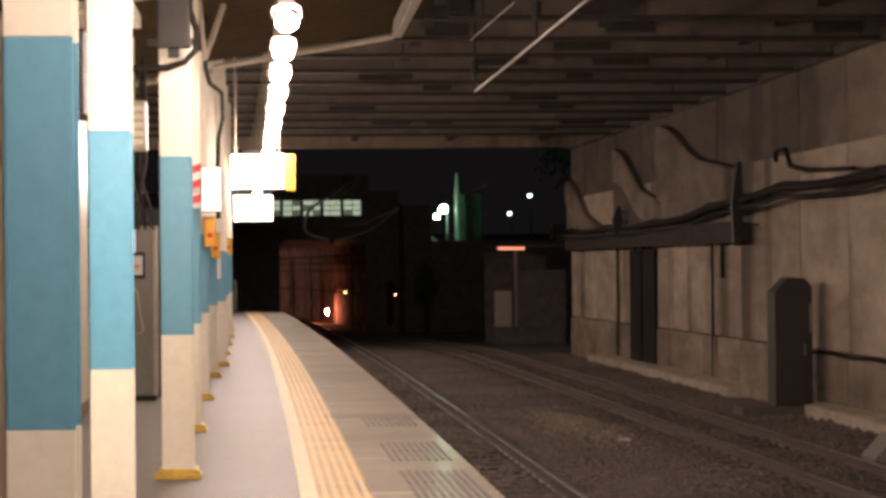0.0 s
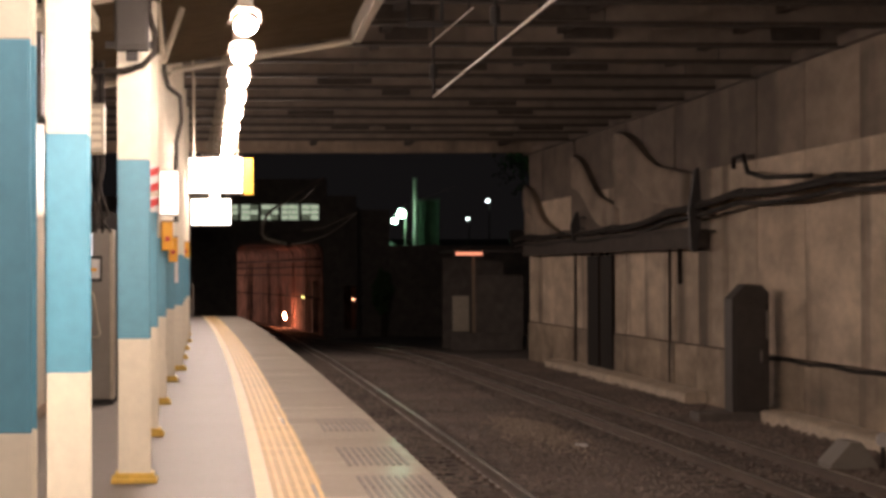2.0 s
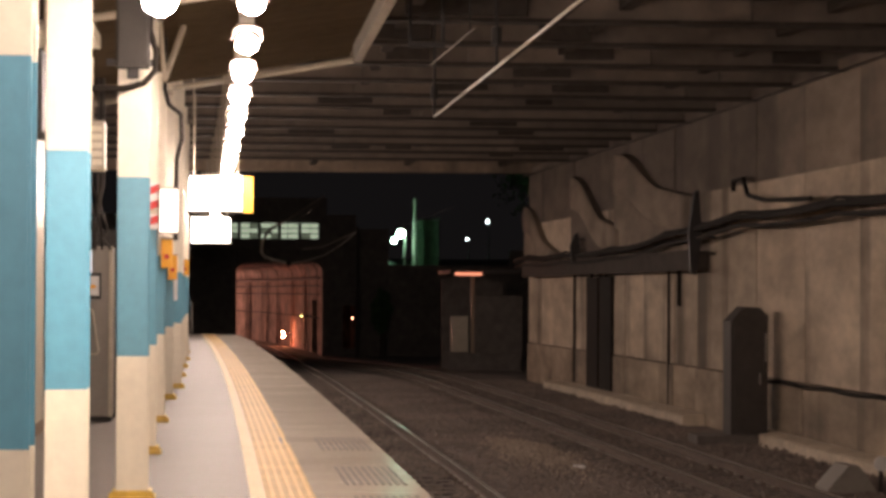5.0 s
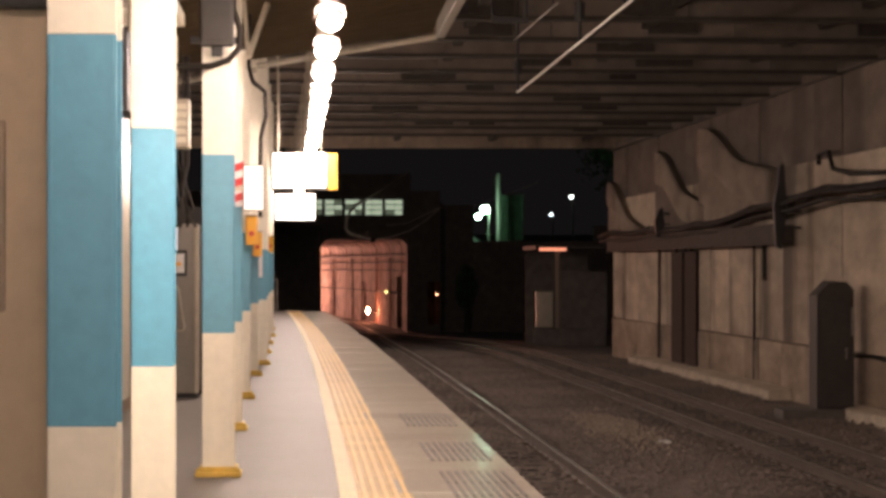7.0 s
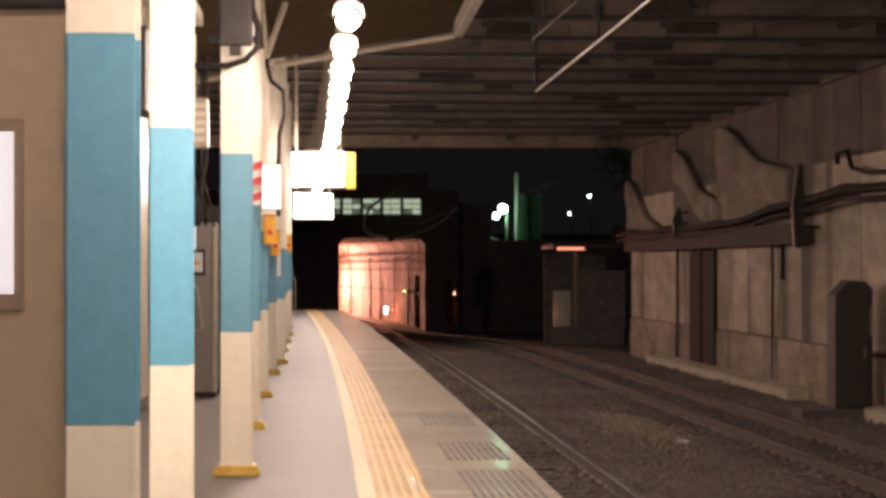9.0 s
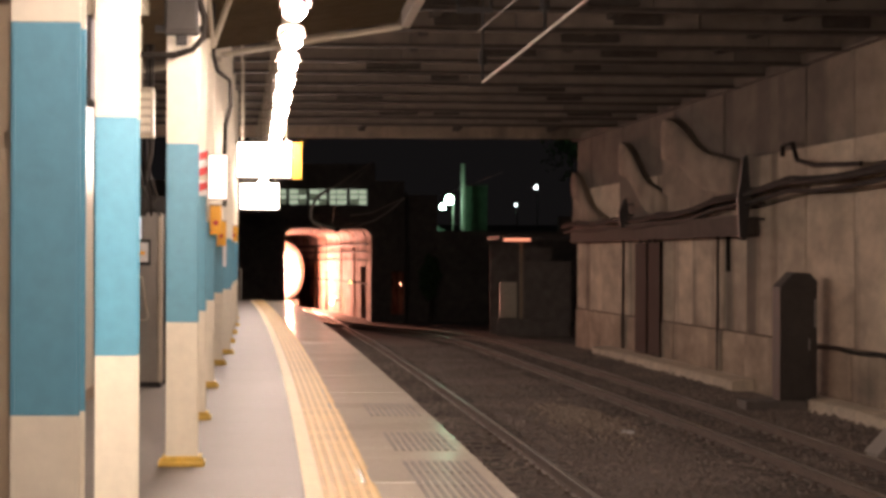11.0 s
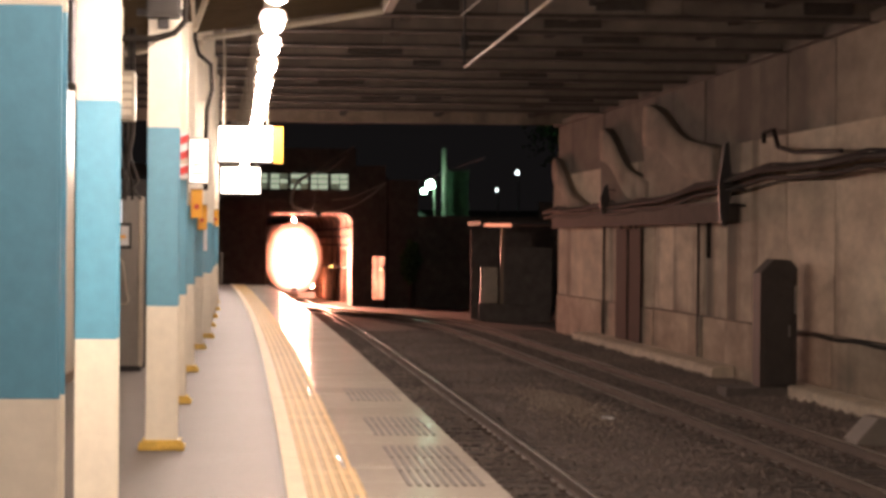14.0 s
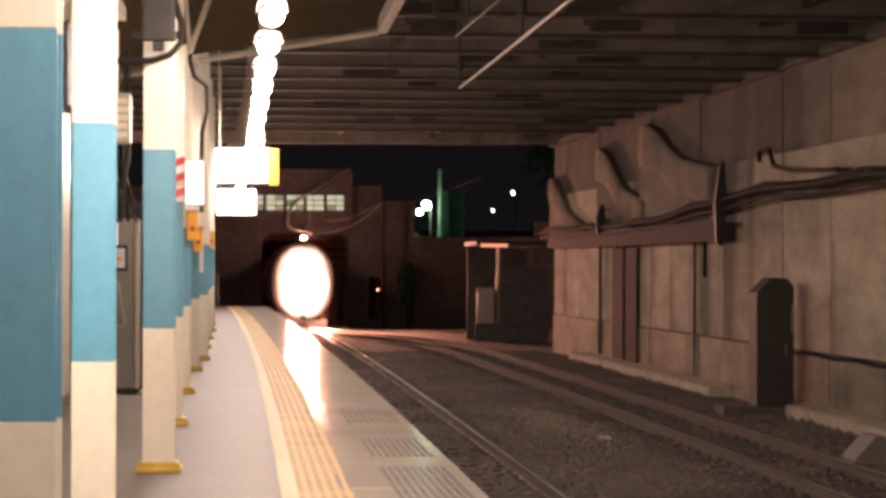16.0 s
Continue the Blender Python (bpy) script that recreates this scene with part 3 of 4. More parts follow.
def h_section(z0, z1):
    """A rolled H section: two flanges across the view and a web."""
    bm = bmesh.new()
    box(bm, -0.113, 0.113, -0.125, -0.108, z0, z1, bevel=0.004)
    box(bm, -0.113, 0.113, 0.108, 0.125, z0, z1, bevel=0.004)
    box(bm, -0.006, 0.006, -0.107, 0.107, z0, z1)
    return bm


def build_column(x, y, low, high):
    top = 4.0 if y < 30 else 5.1
    c = thing("platform_column", (x, y, 0), "cream steel column with a broad light blue band", "column", "columns along the platform")
    part("lower_shaft", h_section(0.05, low), CREAM, c, "cream painted lower shaft")
    part("blue_band", h_section(low, high), BLUE, c, "light blue painted band")
    part("upper_shaft", h_section(high, top), CREAM, c, "cream painted upper shaft")
    for sx in (-1, 1):
        bm = bmesh.new()
        box(bm, sx * 0.100 - 0.003, sx * 0.100 + 0.003, -0.1285, -0.125, 0.06, low - 0.002)
        part("edge_strip", bm, CREAM, c)
        bm = bmesh.new()
        box(bm, sx * 0.100 - 0.003, sx * 0.100 + 0.003, -0.1285, -0.125, low + 0.002, high - 0.002)
        part("band_edge_strip", bm, BLUE, c)
    bm = bmesh.new()
    box(bm, -0.165, 0.165, -0.17, 0.17, 0.0, 0.035, bevel=0.01)
    box(bm, -0.14, 0.14, -0.15, 0.15, 0.03, 0.075, bevel=0.012)
    part("base_plate", bm, YELLOW, c, "worn yellow base plate")
    for sx in (-1, 1):
        part("bolt", rod(bmesh.new(), (sx * 0.148, -0.155, 0.03), (sx * 0.148, -0.155, 0.06), 0.012, sides=6), YELLOW, c)
    return c


for col in COLUMNS:
    build_column(*col)


# ---- lamps over the platform ----
def build_light(x, y, z, top, length=0.28, turn=0.0, lamp=None):
    f = thing("strip_light", (x, y, z), "hanging lamp with a rounded glowing diffuser, switched on", "ceiling light", "lights along the platform", turn=turn)
    bm = bmesh.new()
    box(bm, -0.05, 0.05, -length / 2, length / 2, 0.098, 0.15, bevel=0.006)
    part("housing", bm, STEEL_CREAM, f)
    bm = bmesh.new()
    bmesh.ops.create_uvsphere(bm, u_segments=20, v_segments=12, radius=0.077,
                              matrix=Matrix.Translation((0, 0, -0.02)) @ Matrix.Diagonal((1, length / 0.24, 0.85, 1)))
    part("diffuser", bm, lamp or M_TUBE, f, "glowing rounded white diffuser", smooth=True)
    bm = sweep([(-0.10, 0.01), (-0.09, 0.06), (-0.05, 0.085), (0.05, 0.085), (0.09, 0.06), (0.10, 0.01),
                (0.108, 0.01), (0.097, 0.068), (0.055, 0.097), (-0.055, 0.097), (-0.097, 0.068), (-0.108, 0.01)],
               [(0, -length / 2 - 0.06, 0, 0), (0, length / 2 + 0.06, 0, 0)])
    part("reflector_hood", bm, DARK_STEEL, f)
    if lamp:
        # added blocker: stops this lamp's light from reaching the canopy
        shade = bmesh.new()
        bmesh.ops.create_cone(shade, cap_ends=False, segments=28, radius1=0.16, radius2=0.09, depth=0.07, matrix=Matrix.Translation((0, 0, 0.05)))
        sh = part("round_shade", shade, DARK_STEEL, f, "dark round shade added to keep the light off the canopy")
        sh.modifiers.new("thick", "SOLIDIFY").thickness = 0.01
    for sy in (-0.15, 0.15):
        part("hanger", rod(bmesh.new(), (0, sy, 0.15), (0, sy, top - z), 0.008, sides=6), STEEL_CREAM, f)


y = 4.96 - 10 * 2.42
while y < 84:
    build_light(0.15 + bend(y), y, 3.21, 4.1 if 1 < y < 29.5 else 5.52, turn=math.degrees(0.00033 * y))
    y += 2.42
build_light(-0.325, 11.3, 2.83, 4.05, lamp=M_FLOOD)


# ---- signs and fittings on the platform ----
def build_hanging_sign(x, y, z, w, h, top, orange):
    s = thing("hanging_sign", (x, y, z), "lit box sign hanging over the platform", "sign", "hanging signs")
    part("case", block(-w / 2, w / 2, -0.10, 0.10, 0, h, bevel=0.012), GREY, s)
    part("lit_face", block(-w / 2 + 0.03, w / 2 - 0.03, -0.108, -0.101, 0.03, h - 0.03), M_SIGN, s, "glowing white sign face")
    if orange:
        part("orange_edge", block(w / 2 + 0.002, w / 2 + 0.12, -0.09, 0.09, 0.0, h - 0.02, bevel=0.01), M_SIGN_ORANGE, s, "glowing orange end panel")
    for sx in (-w / 2 + 0.08, w / 2 - 0.08):
        part("hanger", rod(bmesh.new(), (sx, 0, h), (sx, 0, top - z), 0.012, sides=8), STEEL_CREAM, s)


build_hanging_sign(-0.20, 32.0, 2.50, 0.72, 0.48, 5.53, True)
build_hanging_sign(-0.36, 45.0, 2.34, 0.74, 0.5, 5.53, False)


def build_column_fittings():
    s = thing("warning_board", (-0.70, 22.93, 2.06), "red and white striped board on a column", "warning board")
    part("board", block(-0.055, 0.045, -0.04, 0.0, 0.0, 0.42, bevel=0.004), PAPER, s)
    for i in range(3):
        bm = bmesh.new()
        z = 0.03 + 0.14 * i
        vs = [bm.verts.new(p) for p in ((-0.056, -0.044, z), (0.046, -0.044, z + 0.035), (0.046, -0.044, z + 0.105), (-0.056, -0.044, z + 0.07))]
        vs2 = [bm.verts.new((v.co.x, -0.040, v.co.z)) for v in vs]
        bm.faces.new(vs)
        for k in range(4):
            bm.faces.new((vs[k], vs2[k], vs2[(k + 1) % 4], vs[(k + 1) % 4]))
        part("red_stripe", bm, RED, s, "slanted red stripe")
    w = thing("column_sign", (-0.565, 22.9, 2.02), "small lit white sign beside a column", "sign")
    part("case", block(-0.095, 0.095, -0.04, 0.04, 0.0, 0.42, bevel=0.008), GREY, w)
    part("lit_face", block(-0.085, 0.085, -0.046, -0.041, 0.012, 0.408), glow("small_sign_face", (1.0, 0.92, 0.86), 0.75), w)
    for i in range(4):
        part("text_bar", block(-0.06, 0.05 - 0.02 * (i % 2), -0.049, -0.0465, 0.08 + 0.08 * i, 0.105 + 0.08 * i), PAPER, w, "unreadable grey line of writing")
    part("arm", block(-0.22, -0.09, -0.012, 0.012, 0.18, 0.24), STEEL_CREAM, w)
    for x, y, zc, hh in ((-0.725, 28.573, 1.92, 0.33), (-0.80, 34.573, 1.82, 0.34), (-0.88, 48.773, 1.95, 0.3)):
        e = thing("emergency_box", (x, y, zc - hh / 2), "small orange emergency button box on a column", "button box", "emergency boxes")
        part("box", block(-0.065, 0.065, -0.10, 0.0, 0.0, hh, bevel=0.012), ORANGE, e)
        part("button", rod(bmesh.new(), (0, -0.115, hh * 0.4), (0, -0.10, hh * 0.4), 0.03, sides=16), RED, e, "red push button")
        part("hood", block(-0.07, 0.07, -0.13, 0.0, hh, hh + 0.012), FRAME, e)
    p = thing("column_notice", (-0.87, 38.474, 1.35), "small white notice plate on a column", "notice")
    part("plate", block(-0.055, 0.055, -0.02, 0.0, 0.0, 0.34, bevel=0.004), PAPER, p)
    # conduit looping round a column head
    c = [(-1.2, 17.75, 2.93), (-0.75, 17.72, 2.93), (-0.62, 17.72, 2.97), (-0.54, 17.74, 3.06), (-0.535, 17.74, 3.2), (-0.58, 17.76, 3.35), (-0.575, 17.8, 3.6), (-0.57, 17.8, 4.0)]
    tagged(part("conduit_loop", tube(c, 0.026), CABLE), "black cable looping round a column head", "cable")
    b = thing("cable_clamp", (-0.69, 17.86, 3.12), "black clamp band round a column head", "clamp")
    part("band", block(-0.2, 0.14, -0.04, 0.0, -0.02, 0.03), BLACK, b)
    part("hook", block(-0.05, 0.03, -0.05, 0.0, -0.11, -0.02, bevel=0.01), BLACK, b)
    # dark case added in place of the canopy's shade on the upper shaft
    jb = thing("shade_case", (-0.695, 17.872, 3.16), "dark case standing in for canopy shade on a column head", "junction box")
    part("case", block(-0.125, 0.118, -0.14, 0.0, -0.08, 0.82, bevel=0.01), GREY_DARK, jb)
    part("cover", block(-0.11, 0.10, -0.15, -0.14, -0.05, 0.79, bevel=0.006), GREY_DARK, jb)
    c2 = [(-0.66, 24.8, 4.02), (-0.66, 24.8, 3.5), (-0.62, 24.8, 3.35), (-0.5, 24.8, 3.25), (-0.49, 24.8, 3.0), (-0.54, 24.8, 2.8), (-0.55, 24.8, 2.45), (-0.545, 24.8, 2.0)]
    tagged(part("conduit_drop", tube(c2, 0.022), CABLE), "black cable dropping beside a column", "cable")
    d = thing("brace", (-0.62, 23.1, 3.45), "cream steel brace rising from a column to the canopy", "brace")
    part("strut", rod(bmesh.new(), (0, 0, 0), (0.16, 0.6, 0.55), 0.03), STEEL_CREAM, d)
    part("strut", rod(bmesh.new(), (0, 0, 0), (-0.05, 0.2, 0.6), 0.02), STEEL_CREAM, d)


def build_station_house():
    h = thing("platform_house", (0, 0, 0), "beige panelled platform house with a small window", "building")
    part("front_wall", block(-4.5, -1.03, 9.7, 9.85, 0, 3.4, bevel=0.01), BEIGE, h, "beige painted panel wall")
    part("door_jamb", block(-1.028, -0.985, 9.66, 9.85, 0.0, 2.42, bevel=0.008), FRAME, h)
    part("hinge", rod(bmesh.new(), (-1.0, 9.62, 1.97), (-1.0, 9.62, 2.02), 0.02, sides=12), GREY, h)
    part("fascia", block(-4.6, -0.98, 9.6, 9.85, 2.50, 2.62, bevel=0.01), BLACK, h, "dark fascia strip")
    w = part("window", block(-2.05, -1.195, 9.66, 9.70, 1.33, 2.07, bevel=0.01), FRAME, h, "brown framed window")
    part("pane", block(-2.0, -1.232, 9.645, 9.657, 1.395, 2.02), M_SCREEN, w, "pale lit frosted pane")
    tagged(h, kind="")
    side = thing("wall_inner", (0, 0, 0), "cream inner wall along the platform", "wall", kind="structure")
    part("plaster", block(-2.15, -2.0, 14.5, 27.0, 0, 3.2, bevel=0.01), CREAM, side)
    part("skirting", block(-1.998, -1.975, 14.5, 27.0, 0, 0.12), FRAME, side)
    part("end_return", block(-6, -2.16, 26.8, 27.0, 0, 3.2), BEIGE, side)
    f = thing("notice_frame", (-1.98, 20.6, 1.1), "narrow wooden notice frame on the cream wall", "notice board")
    part("frame", block(-0.018, 0.02, -0.9, 0.9, 0, 1.15, bevel=0.006), FRAME, f)
    part("sheet", block(0.021, 0.026, -0.82, 0.82, 0.06, 1.09), PAPER, f)
    sw = thing("switch_plate", (-1.97, 18.9, 0.62), "small grey switch box on the wall", "switch box")
    part("box", block(-0.02, 0.03, -0.08, 0.08, 0, 0.14, bevel=0.01), GREY, sw)


def build_grey_cabinet():
    c = thing("grey_cabinet", (-1.50, 28.6, 0.0), "tall grey metal cabinet with a framed notice", "cabinet")
    part("body", block(-0.42, 0.155, 0, 0.7, 0.06, 2.0, bevel=0.015), GREY, c)
    part("side_post", block(0.12, 0.165, -0.03, 0.0, 0.06, 2.0, bevel=0.006), STEEL_CREAM, c)
    part("plinth", block(-0.41, 0.145, 0.02, 0.68, 0.0, 0.06), BLACK, c)
    n = part("notice_frame", block(-0.15, 0.035, -0.03, 0.0, 1.40, 1.70, bevel=0.008), BLACK, c, "dark framed notice")
    part("sheet", block(-0.12, 0.005, -0.036, -0.031, 1.44, 1.66), PAPER, n)
    part("text_bar", block(-0.09, -0.03, -0.039, -0.0365, 1.52, 1.56), ORANGE, n, "unreadable orange mark")
    bm = bmesh.new()
    pts = [(-0.13, -0.04, 1.33), (-0.06, -0.05, 1.25), (-0.02, -0.06, 0.95), (0.01, -0.06, 0.82), (-0.02, -0.05, 0.77), (-0.14, -0.04, 0.78)]
    part("pull_handle", tube(pts, 0.012), STEEL_CREAM, c, "bent pale rod handle")
    d = thing("dark_locker", (-1.56, 29.6, 0), "dark panel behind the grey cabinet", "locker")
    part("body", block(-0.45, 0.30, 0, 0.6, 0, 2.22, bevel=0.01), BLACK, d)
    s = thing("wall_speaker_box", (-1.42, 25.6, 2.72), "lit cream box hanging under the canopy", "box")
    part("case", block(-0.14, 0.14, -0.2, 0.2, 0.0, 0.5, bevel=0.02), STEEL_CREAM, s)
    for i in range(5):
        part("slat", block(-0.11, 0.11, -0.215, -0.2, 0.05 + 0.085 * i, 0.105 + 0.085 * i, bevel=0.006), CREAM, s)
    part("rod", rod(bmesh.new(), (0, 0, 0.5), (0, 0, 1.18), 0.015), STEEL_CREAM, s)
    k = thing("cream_duct", (-1.35, 22.0, 3.68), "short cream duct under the canopy", "duct")
    part("duct", block(-0.4, 0.17, -0.6, 0.6, 0.0, 0.12, bevel=0.01), CREAM, k)
    t = thing("small_lit_panel", (-1.62, 28.515, 1.66), "small glowing panel beside the cabinet", "display")
    part("case", block(-0.1, 0.06, 0, 0.08, 0, 0.34, bevel=0.01), BLACK, t)
    part("screen", block(-0.02, 0.05, -0.006, -0.001, 0.04, 0.30), M_SCREEN, t)
    rnd = random.Random(5)
    for i in range(5):
        x = -1.58 + 0.05 * i + rnd.uniform(-0.02, 0.02)
        pts = [(x, 27.6, 3.84), (x, 27.6, 2.65), (x + rnd.uniform(-0.1, 0.1), 27.6, 2.42), (x + rnd.uniform(-0.15, 0.15), 27.6, 2.15), (x + rnd.uniform(-0.1, 0.1), 27.7, 1.95)]
        tagged(part("hanging_wire", tube(pts, 0.014), CABLE if i % 2 else GREY_DARK), "loose wire hanging by the cabinet", "wire", "loose wires")


def build_dark_board():
    s = thing("dark_hanging_board", (-1.365, 18.0, 2.6), "dark back of a board hanging under the canopy", "sign board")
    part("board", block(-0.05, 0.05, -0.5, 0.5, 0.0, 0.58, bevel=0.01), BLACK, s)
    for y in (-0.4, 0.4):
        part("hanger", rod(bmesh.new(), (0, y, 0.58), (0, y, 1.28), 0.012), STEEL_CREAM, s)


build_column_fittings()
build_dark_board()
build_station_house()
build_grey_cabinet()


# ---- tunnel mouth and what lies beyond the station ----
def tunnel_profile():
    w, h, r = 2.15, 4.5, 0.5
    pts = [(-w, -0.35), (-w, h - r)]
    pts += [(-w + r - r * math.cos(a), h - r + r * math.sin(a)) for a in [math.pi / 2 * i / 6 for i in range(1, 7)]]
    pts += [(w - r + r * math.sin(a), h - r + r * math.cos(a)) for a in [math.pi / 2 * i / 6 for i in range(0, 6)]]
    pts += [(w, h - r), (w, 2.6), (w, -0.35)]
    return pts


MOUTH = 2.44


def tunnel_x(y):
    s = y - PORTAL_Y
    return MOUTH - 0.0257 * s - s * s / (2 * TUNNEL_R)


def build_tunnel():
    prof = tunnel_profile()
    t = thing("tunnel", (0, 0, 0), "curved single-track concrete tunnel lit by the coming train", "tunnel", kind="structure")
    for part_no in range(40):
        y0 = PORTAL_Y + 0.02 + part_no * 4.0
        line = []
        for i in range(3):
            y = y0 + i * 1.99
            line.append((tunnel_x(y), y, bed(130), 0.0257 + (y - PORTAL_Y) / TUNNEL_R))
        off = 0.0 if part_no % 2 else 0.03
        bm = bmesh.new()
        rings = []
        for x, y, z, head in line:
            c, s = math.cos(head), math.sin(head)
            rings.append([bm.verts.new((x + px * (1 + off / 2.15) * c, y + px * s, z + pz + (off if pz > 0 else 0))) for px, pz in prof])
        for r0, r1 in zip(rings, rings[1:]):
            for i in range(len(prof) - 1):
                if part_no == 1 and prof[i][0] > 2 and prof[i + 1][0] > 2 and max(prof[i][1], prof[i + 1][1]) < 3.0:
                    continue  # side opening to the refuge
                bm.faces.new((r0[i], r0[i + 1], r1[i + 1], r1[i]))
        part("lining_ring", bm, TUNNEL, t)
    end = 290.0
    part("far_end", block(tunnel_x(end) - 4, tunnel_x(end) + 4, end, end + 0.3, -3, 4), CONCRETE_DARK, t)
    # pipes and ribs on the outer wall
    for z, r in ((2.45, 0.08), (2.05, 0.06), (1.6, 0.05), (0.4, 0.045)):
        pts = [(tunnel_x(y) + 2.05, y, bed(130) + z + 1.3) for y in [PORTAL_Y + 1 + 2 * i for i in range(50)]]
        part("wall_pipe", tube(pts, r), CABLE, t)
    rnd = random.Random(17)
    y = PORTAL_Y + 2
    while y < PORTAL_Y + 80:
        y += rnd.choice((3.2, 5.5, 8.0, 9.5))
        head = (y - PORTAL_Y) / TUNNEL_R
        rib = part("wall_rib", block(-0.07, 0.02, -rnd.uniform(0.06, 0.2), 0.1, -0.3, rnd.choice((2.2, 3.6, 3.6))), TUNNEL, t)
        rib.matrix_basis = pose(tunnel_x(y) + 2.12 * math.cos(head), y + 2.12 * math.sin(head), bed(130), 0, 0, math.degrees(head))
    for y, z in ((PORTAL_Y + 20, 0.55), (PORTAL_Y + 8.0, 1.75)):
        lamp = thing("tunnel_lamp", (tunnel_x(y) + 1.72, y, bed(130) + z), "small warm lamp on the tunnel wall", "lamp", "tunnel lamps")
        part("back_box", block(-0.03, 0.44, -0.05, 0.05, -0.04, 0.04, bevel=0.01), BLACK, lamp)
        part("bulb", block(-0.12, -0.032, -0.07, 0.05, -0.20 if z < 1 else -0.05, 0.16 if z < 1 else 0.05, bevel=0.03), M_TLAMP if z < 1 else glow("yellow_signal", (1.0, 0.85, 0.25), 6.0), lamp, "glowing bulb")
    # head wall around the mouth
    h = thing("portal_wall", (0, PORTAL_Y, 0), "dark stone wall around the tunnel mouth", "portal wall", kind="structure")
    zb = bed(130)
    cell = bmesh.new()
    for p in range(len(prof) - 1):
        (ax, az), (bx, bz) = prof[p], prof[p + 1]
        ox = lambda x: -4.6 if x < 0 else 2.55
        if az > 0 or bz > 0:
            za, zc = max(az, -0.35), max(bz, -0.35)
            if abs(ax - bx) < 1e-6:
                xo = -9.0 if ax < 0 else 2.9
                f = [(MOUTH + xo, za), (MOUTH + ax, za), (MOUTH + bx, zc), (MOUTH + xo, zc)]
            else:
                f = [(MOUTH + ax, az), (MOUTH + bx, bz), (MOUTH + bx, 6.9), (MOUTH + ax, 6.9)]
            for y in (-0.45, 0.0):
                cell.faces.new([cell.verts.new((x, y, zb + z)) for x, z in f])
    part("wall_face", cell, CONCRETE_DARK, h)
    reveal = sweep(prof, [(MOUTH, -0.46, zb, 0), (MOUTH, 0.02, zb, 0)], closed=False)
    part("reveal", reveal, CONCRETE_DARK, h)
    part("upper_left", block(-9 + MOUTH, MOUTH - 2.16, -0.45, 0, zb + 4.0, zb + 6.9), CONCRETE_DARK, h)
    part("upper_right", block(MOUTH + 2.16, MOUTH + 2.9, -0.45, 0, zb + 4.0, zb + 6.9), CONCRETE_DARK, h)
    # a narrow refuge doorway beside the mouth, open to the tunnel behind
    part("pier", block(MOUTH + 2.9, 5.62, -0.45, 0, zb - 0.4, zb + 6.9), CONCRETE_DARK, h)
    part("lintel", block(5.62, 6.25, -0.45, 0, zb + 2.35, zb + 6.9), CONCRETE_DARK, h)
    part("door_sill", block(5.62, 6.25, -0.45, 0, zb - 0.4, zb + 0.2), CONCRETE_DARK, h)
    part("wing", block(6.25, 7.9, -0.45, 0, zb - 0.4, zb + 6.2), CONCRETE_DARK, h)
    part("wing", block(7.9, 14, -0.45, 0, zb - 0.4, zb + 4.4), CONCRETE_DARK, h)
    side = part("passage_side", block(0, 0.2, 0, 7.8, zb - 0.4, zb + 3.4), TUNNEL, h)
    side.matrix_basis = pose(6.62, 0.02, 0, 0, 0, 8.5)
    part("passage_back", block(MOUTH + 1.9, 5.7, 7.9, 8.1, zb - 0.4, zb + 3.4), TUNNEL, h)
    part("passage_roof", block(MOUTH + 2.2, 6.6, 0.02, 8.0, zb + 3.1, zb + 3.3), TUNNEL, h)
    # added fill light that makes the refuge doorway glow
    lamp = thing("refuge_fill", (6.2, PORTAL_Y + 1.6, zb + 1.7), "added warm fill light inside the refuge", "lamp")
    part("back_box", block(0.0, 0.2, -0.08, 0.08, -0.1, 0.1), BLACK, lamp)
    part("bulb", block(-0.05, 0.0, -0.035, 0.035, -0.045, 0.045, bevel=0.015), glow("refuge_fill_glow", (1.0, 0.36, 0.22), 14.0), lamp)
    # lit windows of a gallery above the mouth
    g = thing("gallery", (0, PORTAL_Y - 1.2, 3.55), "dark gallery over the tunnel mouth with lit windows", "building")
    part("wall", block(-2.2, 4.75, 0, 0.7, 0.0, 2.6), CONCRETE_DARK, g)
    rnd = random.Random(11)
    for k in range(5):
        x0 = -0.55 + 1.0 * k
        w = part("window", block(x0, x0 + 0.92, -0.05, -0.01, 0.52, 1.38), BLACK, g, "pale lit window")
        split = rnd.uniform(0.35, 0.6)
        for row in range(3):
            for u0, u1 in ((0.04, split), (split + 0.025, 0.88)):
                lit = M_WINDOW if rnd.random() < 0.72 else M_WINDOW_DIM
                part("pane", block(x0 + u0, x0 + u1, -0.056, -0.051, 0.56 + 0.265 * row, 0.56 + 0.265 * row + 0.225), lit, w)


def leaf_mass(rnd, centre, radii, count, size):
    verts, faces = [], []
    for _ in range(count):
        d = Vector((rnd.gauss(0, 1), rnd.gauss(0, 1), rnd.gauss(0, 1))).normalized() * rnd.random() ** 0.45
        lump = 0.75 + 0.5 * noise.noise(d * 2.2 + Vector(centre) * 0.1)
        p = Vector(centre) + Vector((d.x * radii[0], d.y * radii[1], d.z * radii[2])) * lump
        a, b = Vector((rnd.gauss(0, 1), rnd.gauss(0, 1), rnd.gauss(0, 1))).normalized(), Vector((rnd.gauss(0, 1), rnd.gauss(0, 1), rnd.gauss(0, 1))).normalized()
        s = size * rnd.uniform(0.6, 1.4)
        k = len(verts)
        verts += [tuple(p - a * s), tuple(p + b * s * 0.5), tuple(p + a * s), tuple(p - b * s * 0.5)]
        faces.append((k, k + 1, k + 2, k + 3))
    return verts, faces


